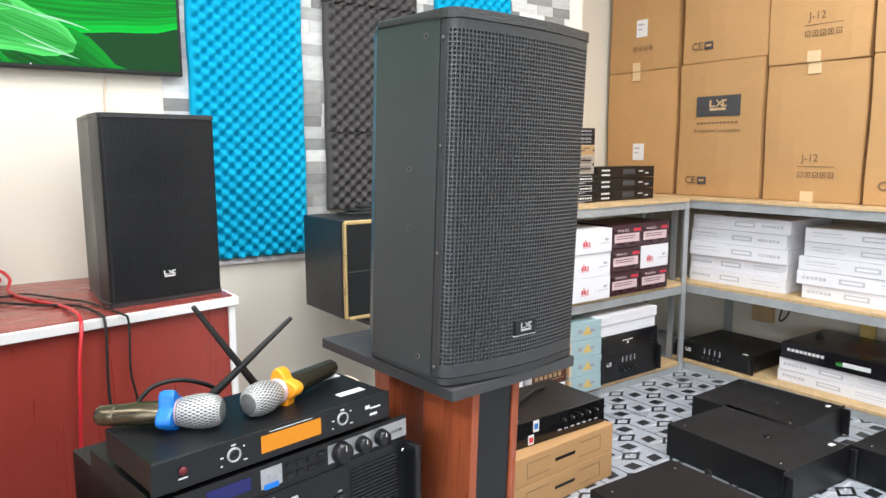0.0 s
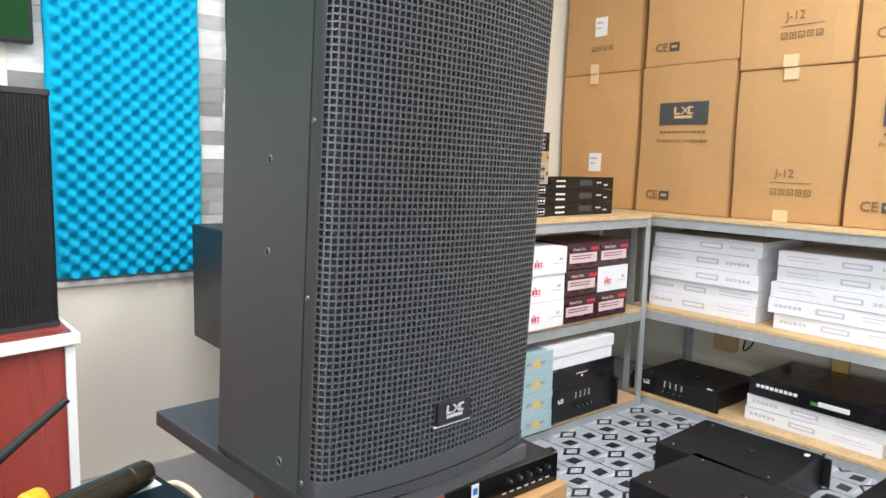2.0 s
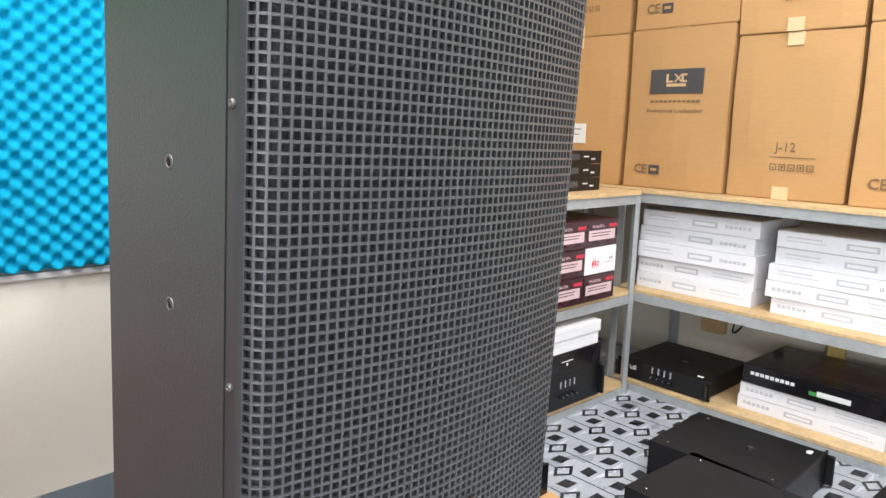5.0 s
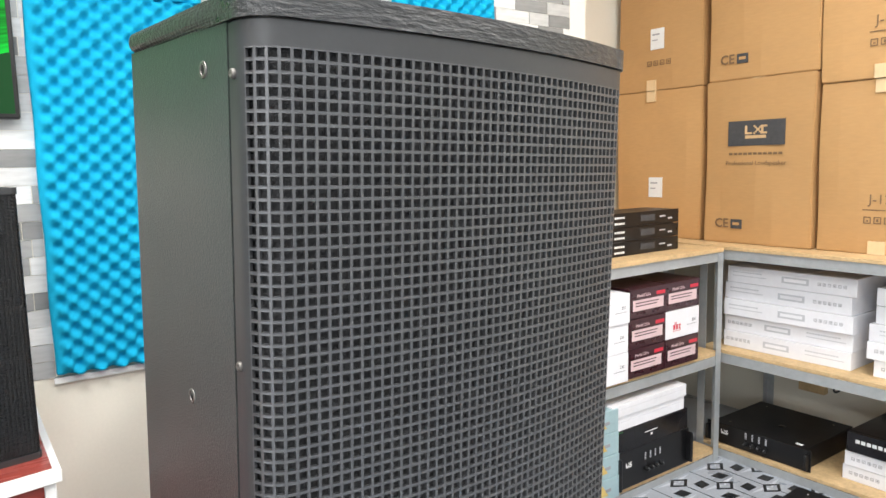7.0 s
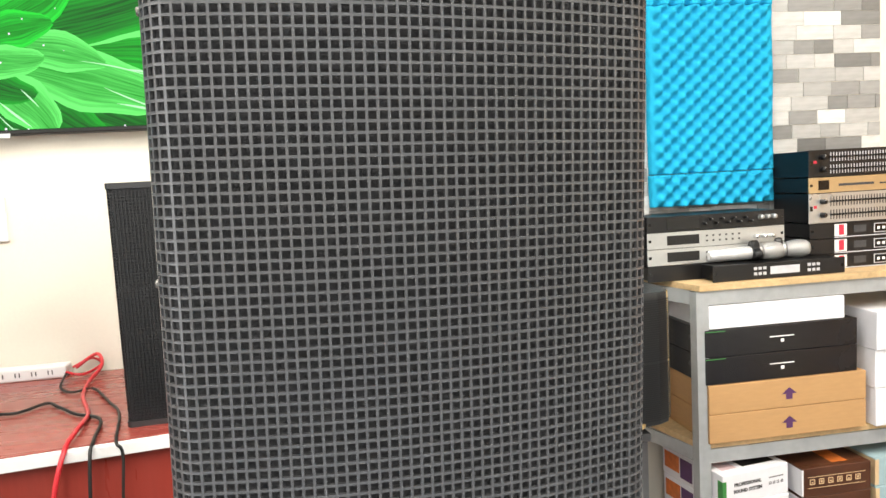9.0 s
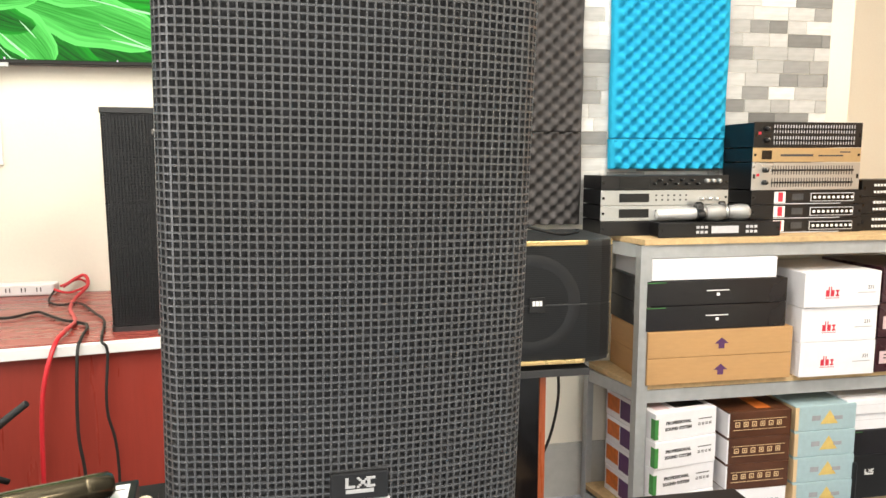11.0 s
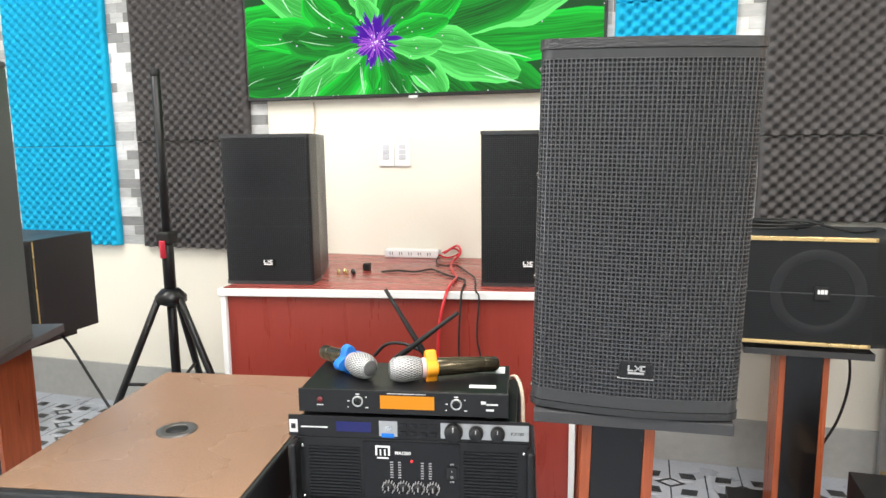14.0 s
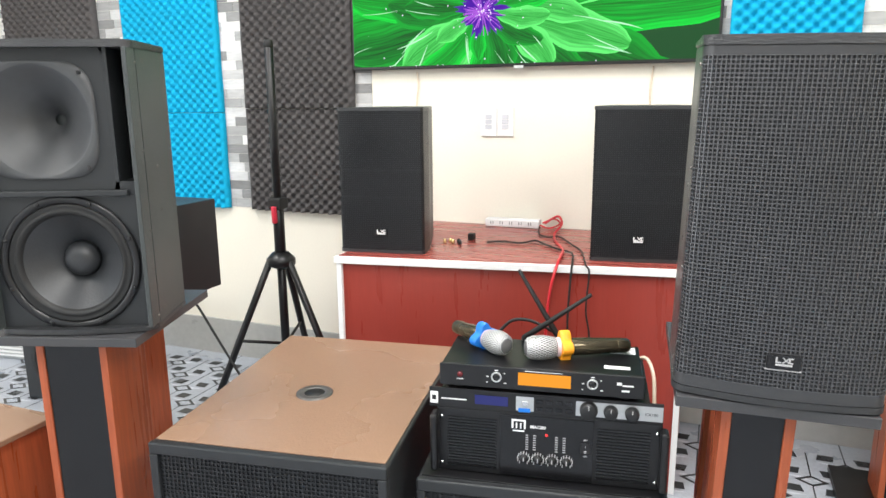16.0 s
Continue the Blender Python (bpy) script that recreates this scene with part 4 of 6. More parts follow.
def wireless_receiver():
    t = thing("wireless_receiver", "black wireless microphone receiver with lit orange display", "receiver", (0.708, 1.222, 0.7225), 9)
    t.scale = (0.943, 0.95, 0.95)
    for x, y in ((-0.18, 0.02), (0.18, 0.02), (-0.18, 0.16), (0.18, 0.16)):
        turned("rubber_foot", [(0.010, -0.0072), (0.011, -0.006), (0.011, 0.0015)], pose(x, y, 0.0005), RUBBER, t, 16)
    w, h, d = 0.436, 0.049, 0.185
    bx("case", -w / 2 + 0.004, w / 2 - 0.004, 0.006, d, 0.002, h, AMPTOP, t, 0.002)
    bx("front_panel", -w / 2, w / 2, 0, 0.006, 0, h, DARK, t, 0.0015)
    bx("display", -0.045, 0.067, -0.0015, 0.0005, 0.012, 0.040, LCDO, t, 0.0005, "lit orange display")
    for x in (-0.092, 0.112):
        turned("dial_ring", [(0.0115, 0), (0.0115, 0.003), (0.0085, 0.003), (0.0085, 0)], pose(x, 0, 0.026, 90, 0, 0), SILVER, t, 28, caps=False)
        turned("dial", [(0.0085, 0), (0.0085, 0.002), (0.0005, 0.002)], pose(x, 0, 0.026, 90, 0, 0), GLOSS, t, 24)
        stamps("panel_print", [(x + 0.016, x + 0.022, 0.012, 0.014), (x + 0.016, x + 0.019, 0.034, 0.036), (x - 0.022, x - 0.017, 0.025, 0.027), (x - 0.022, x - 0.019, 0.012, 0.014), (x - 0.004, x + 0.004, 0.040, 0.042)], 0, PAPER, t)
    turned("power_button", [(0.006, 0), (0.006, 0.003), (0.0005, 0.0034)], pose(-0.172, 0, 0.027, 90, 0, 0), REDK, t, 20, "dark red power button")
    stamps("panel_print", [(-0.179, -0.165, 0.015, 0.017), (-0.03, 0.05, 0.0435, 0.0445), (0.162, 0.172, 0.028, 0.034), (0.173, 0.196, 0.026, 0.029), (0.172, 0.188, 0.014, 0.018)], 0, PAPER, t)
    bx("sticker", 0.135, 0.190, 0.035, 0.052, h, h + 0.0006, PAPER, t, 0, "white paper sticker")
    bx("sticker", 0.128, 0.205, 0.130, 0.172, h, h + 0.0006, PAPER, t, 0, "white warning sticker")
    bx("sticker_print", 0.132, 0.185, 0.136, 0.15, h + 0.0006, h + 0.001, DARK, t, 0)
    bx("sticker_print", 0.132, 0.201, 0.156, 0.158, h + 0.0006, h + 0.001, DARK, t, 0)
    for a, b in (((0.041, 0.150, 0.057), (-0.065, 0.171, 0.2235)), ((-0.050, 0.165, 0.060), (0.103, 0.1365, 0.1815))):
        rod("antenna", a, b, 0.0075, 0.0042, RUBBER, t, 14, "black rubber aerial")
        rod("aerial_joint", (a[0], d + 0.006, 0.045), a, 0.006, 0.0065, DARK, t, 12)


wireless_receiver()


def processor():
    t = thing("audio_processor", "black rack audio processor with three knobs", "audio processor", (0.716, 1.2233, 0.6717), 9.2)
    t.scale = (0.98, 1, 1)
    bx("case", -0.215, 0.215, 0.004, 0.25, 0.002, 0.042, AMPTOP, t, 0.001)
    bx("front_panel", -0.241, 0.241, 0, 0.004, 0, 0.0435, DARK, t, 0.001)
    bx("badge", -0.239, -0.222, -0.0008, 0, 0.008, 0.034, PAPER, t, 0, "white maker's square")
    stamps("badge_mark", [(-0.235, -0.226, 0.016, 0.026)], -0.0008, DARK, t)
    bx("silver_strip", -0.055, 0.240, -0.0006, 0, 0.006, 0.037, SILVER, t, 0, "silver front strip")
    bx("display", -0.142, -0.072, -0.001, 0.0005, 0.013, 0.033, LCDB, t, 0, "blue lcd display")
    bx("button_block", -0.018, 0.068, -0.0014, -0.0006, 0.003, 0.0405, DARK, t, 0.0003)
    for i in range(4):
        for j in range(2):
            bx("button", -0.013 + i * 0.02, 0.001 + i * 0.02, -0.004, -0.0014, 0.009 + j * 0.016, 0.018 + j * 0.016, GLOSS, t, 0.001)
    bx("usb_cover", -0.05, -0.025, -0.002, -0.0006, 0.004, 0.012, BLUER, t, 0, "blue socket label")
    bx("usb_socket", -0.042, -0.03, -0.003, -0.0006, 0.018, 0.028, CHROME, t, 0.0005)
    stamps("panel_print", [(-0.215, -0.16, 0.019, 0.0215)] + [(-0.012 + 0.02 * i, -0.002 + 0.02 * i, 0.0375, 0.0385) for i in range(4)], -0.0003, PAPER, t)
    for x, r in ((0.094, 0.0185), (0.138, 0.0145), (0.180, 0.0145)):
        knob(x, 0.02, r, -0.0006, t)
    text("KX180", 0.009, INKG, t, onfront(0.218, -0.0008, 0.02))


processor()


def power_amp_rack():
    t = thing("power_amplifier", "black rack power amplifier with vent slots and dials", "amplifier", (0.7245, 1.2247, 0.5268), 9.2)
    t.scale = (0.97, 1, 0.95)
    h = 0.152
    bx("case", -0.215, 0.215, 0.008, 0.38, 0.004, h - 0.003, AMPTOP, t, 0.002)
    bx("front_panel", -0.235, 0.235, 0, 0.009, 0.002, h, DARK, t, 0.002)
    for s in (-1, 1):
        bx("handle", s * 0.238 - 0.008, s * 0.238 + 0.008, -0.03, 0.006, 0.012, h - 0.006, DARK, t, 0.006, "black rounded handle")
        for z in (0.02, h - 0.02):
            turned("screw", [(0.004, 0), (0.004, 0.002), (0.001, 0.003)], pose(s * 0.225, 0, z, 90, 0, 0), CHROME, t, 12)
    vents("vent", -0.212, -0.105, 0.016, h - 0.016, 17, 0, t)
    vents("vent", 0.105, 0.212, 0.016, h - 0.016, 17, 0, t)
    bx("centre_panel", -0.098, 0.098, -0.0018, 0, 0.006, h - 0.004, GLOSS, t, 0.001)
    z0 = -0.0018
    stamps("badge_mark", [(-0.073, -0.069, 0.118, 0.139), (-0.047, -0.043, 0.118, 0.139), (-0.069, -0.047, 0.135, 0.139), (-0.064, -0.061, 0.118, 0.131), (-0.055, -0.052, 0.118, 0.131), (-0.07, -0.046, 0.111, 0.114)], z0, PAPER, t)
    text("MA1200", 0.0095, PAPER, t, onfront(-0.017, z0 - 0.0002, 0.124), wide=0.0003)
    turned("led", [(0.0026, 0), (0.0026, 0.002), (0.0004, 0.003)], pose(0.001, z0, 0.108, 90, 0, 0), LEDR, t, 12, "lit red lamp")
    bars = []
    for x in (-0.04, -0.024, 0.022, 0.038):
        bars += [(x - 0.003, x + 0.003, 0.070 + k * 0.0055, 0.072 + k * 0.0055) for k in range(7)]
    stamps("level_scale", bars, z0, MARK, t)
    for x in (-0.046, -0.016, 0.014, 0.044):
        turned("knob", [(0.0095, 0), (0.0085, 0.01), (0.0005, 0.0105)], pose(x, z0, 0.052, 90, 0, 0), DARK, t, 20)
        tick = []
        for k in range(11):
            a = math.radians(-140 + 28 * k)
            u, v = x + 0.0125 * math.sin(a), 0.052 + 0.0125 * math.cos(a)
            tick.append((u - 0.0009, u + 0.0009, v - 0.0009, v + 0.0009))
        stamps("dial_scale", tick + [(x - 0.001, x + 0.001, 0.046, 0.056)], z0 - 0.0001, MARK, t, 0.0106)
    bx("power_switch", 0.072, 0.092, -0.006, z0, 0.072, 0.098, DARK, t, 0.002)
    text("I", 0.007, PAPER, t, onfront(0.082, -0.0065, 0.091))
    text("O", 0.007, PAPER, t, onfront(0.082, -0.0065, 0.079))
    text("ON", 0.005, PAPER, t, onfront(0.082, z0 - 0.0003, 0.104))
    text("OFF", 0.005, PAPER, t, onfront(0.082, z0 - 0.0003, 0.066))


power_amp_rack()


def microphone(head, tail, band, body_mat, label, band_at=0.075):
    t = thing("microphone", label, "microphone", head, 0, "wireless microphones")
    m = between((0, 0, 0), Vector(tail) - Vector(head))
    L = (Vector(tail) - Vector(head)).length
    r = 0.0245
    bm = bmesh.new()
    lathe(bm, [(0.002, -0.031), (r * 0.55, -0.029), (r * 0.85, -0.022), (r, -0.008), (r * 1.02, 0.004), (r * 0.98, 0.018), (r * 0.8, 0.034), (r * 0.72, 0.038)], m, 30)
    ob = part("grille_head", bm, MICG, t, "silver wire mesh head")
    wire = bmesh.new()
    prof = [(r * 0.60, -0.0285), (r * 0.87, -0.022), (r * 1.0, -0.0105), (r * 1.04, 0.0), (r * 1.02, 0.012), (r * 0.93, 0.024), (r * 0.83, 0.034)]
    for (r0, h0), (r1, h1) in zip(prof, prof[1:]):
        for sgn in (-1, 1):
            for k in range(30):
                a0, a1 = 2 * math.pi * k / 30, 2 * math.pi * (k + sgn) / 30
                e = 0.028
                q = [(r0, h0, a0 - e), (r0, h0, a0 + e), (r1, h1, a1 + e), (r1, h1, a1 - e)]
                wire.faces.new([wire.verts.new(m @ Vector(((rr + 0.0008) * math.cos(a), (rr + 0.0008) * math.sin(a), hh))) for rr, hh, a in q])
    part("head_wire", wire, WIRE, t)["kind"] = "stuff"
    turned("collar", [(0.019, 0.036), (0.0205, 0.040), (0.0205, 0.050), (0.018, 0.052)], m, PINK if body_mat is MICB else SILVER, t, 28, "pale collar ring")
    turned("handle", [(0.0165, 0.050), (0.0185, 0.056), (0.0185, 0.10), (0.0165, L - 0.05), (0.0155, L - 0.012), (0.0125, L)], m, body_mat, t, 28, "dark bronze grip")
    turned("tail_cap", [(0.0158, L - 0.030), (0.0162, L - 0.028), (0.0150, L - 0.004), (0.011, L + 0.001)], m, body_mat, t, 24)
    bm = bmesh.new()
    n, lo, hi = 48, [], []
    for h in (band_at - 0.024, band_at - 0.020, band_at - 0.006, band_at - 0.002):
        edge = h in (band_at - 0.024, band_at - 0.002)
        lo.append([bm.verts.new(m @ Vector(((0.0295 - 0.002 * edge + 0.0065 * math.cos(4 * a + 0.6)) * math.cos(a), (0.0295 - 0.002 * edge + 0.0065 * math.cos(4 * a + 0.6)) * math.sin(a), h))) for a in (2 * math.pi * i / n for i in range(n))])
    for a, b in zip(lo, lo[1:]):
        for i in range(n):
            bm.faces.new((a[i], a[(i + 1) % n], b[(i + 1) % n], b[i]))
    bm.faces.new(lo[0][::-1])
    bm.faces.new(lo[-1])
    part("anti_roll_ring", bm, band, t, "bright lobed rubber ring", smooth=False)


microphone((0.604, 1.281, 0.7945), (0.474, 1.372, 0.788), BLUER, MICB, "silver and bronze microphone with blue anti-roll ring", 0.062)
microphone((0.692, 1.281, 0.7945), (0.864, 1.376, 0.789), ORANGER, MICB, "silver and bronze microphone with orange anti-roll ring", 0.068)
c = cable("power_lead", [(0.876, 1.408, 0.744), (0.901, 1.388, 0.759), (0.921, 1.348, 0.734), (0.928, 1.318, 0.654), (0.931, 1.308, 0.564), (0.946, 1.308, 0.494)], 0.004, CREAMC)
tagged(c, "cream lead hanging behind the receiver", "cable")
c = cable("black_lead", [(0.546, 1.488, 0.748), (0.577, 1.488, 0.778), (0.621, 1.483, 0.784), (0.667, 1.488, 0.766), (0.697, 1.508, 0.742)], 0.004, RUBBER)
tagged(c, "black lead looping behind the receiver", "cable")

# ---- on the desk ----
def power_strip():
    t = thing("power_strip", "white power strip with sockets on the desk", "power strip", (0.235, 2.705, 0.779), 3)
    bx("body", -0.115, 0.115, -0.025, 0.025, 0, 0.034, WHITEP, t, 0.005)
    for k in range(5):
        for s in (-1, 1):
            bx("socket_slot", -0.085 + k * 0.04 + s * 0.005 - 0.0015, -0.085 + k * 0.04 + s * 0.005 + 0.0015, -0.0255, -0.022, 0.012, 0.024, INKG, t, 0)


power_strip()
for k, (x, y) in enumerate(((0.118, 2.30), (0.135, 2.315), (0.10, 2.32), (0.15, 2.29), (0.085, 2.30))):
    b = turned("small_adapter", [(0.006, 0), (0.007, 0.004), (0.005, 0.014), (0.002, 0.016)], pose(x, y, 0.779, 0, 0, k * 50), DARK if k % 2 else GOLD, None, 12)
    tagged(b, "tiny metal plug adapter lying on the desk", "plug adapter", "plug adapters")
tagged(bx("plug", 0.15, 0.175, 2.37, 2.40, 0.779, 0.805, RUBBER, None, 0.004), "black plug lying on the desk", "plug")
for nm, pts, r, m, lab in (
    ("red_cable", [(0.37, 2.70, 0.80), (0.42, 2.72, 0.83), (0.45, 2.66, 0.81), (0.44, 2.58, 0.786), (0.47, 2.45, 0.784), (0.53, 2.30, 0.784), (0.55, 2.17, 0.79), (0.555, 2.085, 0.775), (0.54, 2.05, 0.68), (0.53, 2.05, 0.50), (0.52, 2.06, 0.30), (0.50, 2.04, 0.05)], 0.0048, REDC, "thick red cable running off the desk"),
    ("red_cable", [(0.36, 2.71, 0.80), (0.40, 2.74, 0.815), (0.43, 2.72, 0.80), (0.40, 2.66, 0.79), (0.36, 2.66, 0.80)], 0.0035, REDC, "red cable loop at the power strip"),
    ("black_cable", [(0.24, 2.33, 0.785), (0.29, 2.37, 0.785), (0.36, 2.36, 0.785), (0.40, 2.42, 0.785), (0.44, 2.38, 0.785), (0.50, 2.31, 0.785), (0.57, 2.25, 0.785), (0.60, 2.115, 0.785), (0.605, 2.07, 0.76), (0.60, 2.06, 0.6), (0.61, 2.06, 0.45), (0.60, 2.05, 0.06)], 0.0035, RUBBER, "thin black cable running off the desk"),
    ("black_cable", [(0.36, 2.66, 0.795), (0.38, 2.56, 0.785), (0.43, 2.50, 0.785), (0.47, 2.52, 0.785), (0.55, 2.38, 0.785), (0.60, 2.28, 0.785), (0.645, 2.10, 0.783), (0.66, 2.085, 0.76), (0.655, 2.075, 0.64), (0.67, 2.08, 0.5), (0.66, 2.06, 0.06)], 0.003, RUBBER, "thin black cable running off the desk"),
    ("black_cable", [(-0.788, 1.870, 0.673), (-0.768, 1.850, 0.643), (-0.709, 1.850, 0.589), (-0.631, 1.850, 0.475), (-0.560, 1.850, 0.371), (-0.311, 1.850, 0.006)], 0.0045, RUBBER, "black lead hanging from the karaoke speaker"),
    ("black_cable", [(1.80, 2.50, 0.60), (1.82, 2.52, 0.45), (1.80, 2.54, 0.3), (1.74, 2.55, 0.15), (1.70, 2.5, 0.02)], 0.0045, RUBBER, "black lead hanging behind the stand"),
):
    tagged(cable(nm, pts, r, m), lab, "cable")


# ---- tripod, side cabinets ----
def tripod():
    t = thing("tripod_stand", "black tripod speaker pole with red clamp", "tripod", (-0.706, 2.385, 0))
    rod("pole", (0, 0, 0.62), (0, 0, 0.90), 0.024, 0.024, DARK, t)
    rod("upper_pole", (0, 0, 0.88), (0, 0, 1.52), 0.0175, 0.0175, DARK, t)
    rod("pole_end", (0, 0, 1.515), (0, 0, 1.545), 0.019, 0.017, RUBBER, t)
    bx("clamp", -0.03, 0.034, -0.032, 0.03, 0.855, 0.905, RUBBER, t, 0.008)
    rod("clamp_knob", (0, -0.028, 0.80), (0.004, -0.036, 0.87), 0.012, 0.012, REDI, t, 12, "red locking clamp")
    turned("hub", [(0.03, 0.60), (0.062, 0.615), (0.062, 0.64), (0.035, 0.668), (0.026, 0.67)], pose(0, 0, 0), DARK, t, 28)
    rod("centre_tube", (0, 0, 0.22), (0, 0, 0.61), 0.019, 0.019, DARK, t)
    for a in (231, 348, 100):
        c, s = math.cos(radians(a)), math.sin(radians(a))
        rod("leg", (0.05 * c, 0.05 * s, 0.63), (0.35 * c, 0.30 * s, 0.02), 0.015, 0.015, DARK, t)
        rod("brace", (0.02 * c, 0.02 * s, 0.26), (0.21 * c, 0.19 * s, 0.30), 0.007, 0.007, DARK, t)
        rod("rubber_foot", (0.343 * c, 0.295 * s, 0.032), (0.36 * c, 0.31 * s, 0.0), 0.019, 0.02, RUBBER, t)


tripod()


def wood_cabinet():
    t = thing("wood_cabinet", "red wood speaker cabinet with brown carpeted top", "cabinet", (-0.845, 0.60, 0))
    bx("body", -0.27, 0.27, 0.0, 0.53, 0.0, 0.485, WOOD, t, 0.004)
    bx("top_panel", -0.28, 0.285, -0.01, 0.535, 0.485, 0.5, SUBTOP, t, 0.003)


wood_cabinet()
t = thing("floor_speaker", "low black floor speaker with round woofer", "loudspeaker", (-1.62, 2.0, 0), 10)
bx("cabinet", -0.19, 0.19, 0, 0.3, 0, 0.34, BLACKP, t, 0.006)
turned("woofer_rim", [(0.14, 0), (0.14, 0.006), (0.125, 0.006), (0.12, 0)], pose(0, 0, 0.18, 90, 0, 0), RUBBER, t, 40, caps=False)
turned("woofer_cone", [(0.122, 0.002), (0.06, 0.0015), (0.03, 0.006), (0.001, 0.012)], pose(0, 0, 0.18, 90, 0, 0), CONE, t, 40)
t = thing("louvred_unit", "pale grey louvred floor unit by the wall", "fan heater", (-2.17, 2.3, 0), 8)
bx("case", -0.26, 0.26, 0.01, 0.2, 0, 0.33, STEEL, t, 0.006)
for k in range(16):
    bx("slat", -0.245, 0.245, 0, 0.012, 0.02 + k * 0.019, 0.03 + k * 0.019, WHITEP, t, 0)


# ---- storage racks ----
def angle_post(x, y, z1, sx, sy, parent):
    """An upright of steel angle, opening to (sx, sy)."""
    a, e = 0.035, 0.003
    o = [(0, 0), (a * sx, 0), (a * sx, e * sy), (e * sx, e * sy), (e * sx, a * sy), (0, a * sy)]
    if sx * sy < 0:
        o = o[::-1]
    return prism("post", [(x + u, y + v) for u, v in o], 0, z1, STEEL, parent, label="grey steel angle post")


def rack_north():
    t = thing("storage_rack", "grey steel rack with chipboard shelves along the back wall", "storage rack", (0, 0, 0), 0, "storage racks")
    x0, x1, y0, y1 = 2.045, 3.47, 2.455, 2.73
    xb = 1.985
    for x, xr, sx in ((x0, xb, 1), (x1, x1, -1)):
        angle_post(x, y0, 0.91, sx, 1, t)
        angle_post(xr, y1, 0.91, sx, -1, t)
    for z in (0.03, 0.465, 0.912):
        bx("rail", x0 + 0.004, x1 - 0.004, y0 + 0.0035, y0 + 0.0065, max(0, z - 0.04), z, STEEL, t, 0)
        prism("rail", [(x0 + 0.003, y0 + 0.04), (x0 + 0.006, y0 + 0.04), (xb + 0.006, y1 - 0.038), (xb + 0.003, y1 - 0.038)], max(0, z - 0.04), z, STEEL, t)
        f = y0 + (-0.004 if z > 0.9 else 0.008)
        prism("shelf_board", [(x0 + 0.008, f), (x1 - 0.004, f), (x1 - 0.004, y1), (xb + 0.008, y1)], z + 0.0005, z + 0.018, CHIP, t, 0.001, "worn chipboard shelf")
    bx("shelf_board", 2.955, x1 - 0.004, 2.735, 3.17, 0.9125, 0.93, CHIP, t, 0.001, "worn chipboard shelf")


def rack_east():
    t = thing("storage_rack", "grey steel rack with chipboard shelves along the side wall", "storage rack", (0, 0, 0), 0, "storage racks")
    x0, x1, y0, y1 = 3.50, 4.08, 0.3, 2.585
    for y, sy in ((y1, -1), (y0, 1)):
        angle_post(x0, y, 0.915, 1, sy, t)
        angle_post(x1, y, 0.915, -1, sy, t)
    for z in (0.035, 0.465, 0.915):
        bx("rail", x0 + 0.0035, x0 + 0.0065, y0 + 0.004, y1 - 0.004, max(0, z - 0.04), z, STEEL, t, 0)
        bx("rail", x0 + 0.04, x1 - 0.004, y1 - 0.0065, y1 - 0.0035, max(0, z - 0.04), z, STEEL, t, 0)
        bx("shelf_board", x0 + (-0.002 if z > 0.9 else 0.008), x1, y0 + 0.004, y1 - 0.008, z + 0.0005, z + 0.015, CHIP, t, 0.001, "worn chipboard shelf")
    bx("shelf_board", x0 + 0.004, x1, y1 - 0.006, 3.18, 0.9155, 0.93, CHIP, t, 0.001, "worn chipboard shelf")


rack_north()
rack_east()


def icon_row(x, z, s, n, gap=1.5):
    """A row of small handling marks as plain shapes."""
    out = []
    for k in range(n):
        u = x + k * s * gap
        e = s * 0.14
        out += [(u, u + s, z, z + e), (u, u + s, z + s - e, z + s), (u, u + e, z + e, z + s - e), (u + s - e, u + s, z + e, z + s - e), (u + s * 0.35, u + s * 0.65, z + s * 0.3, z + s * (0.7 if k % 2 else 0.5))]
    return out


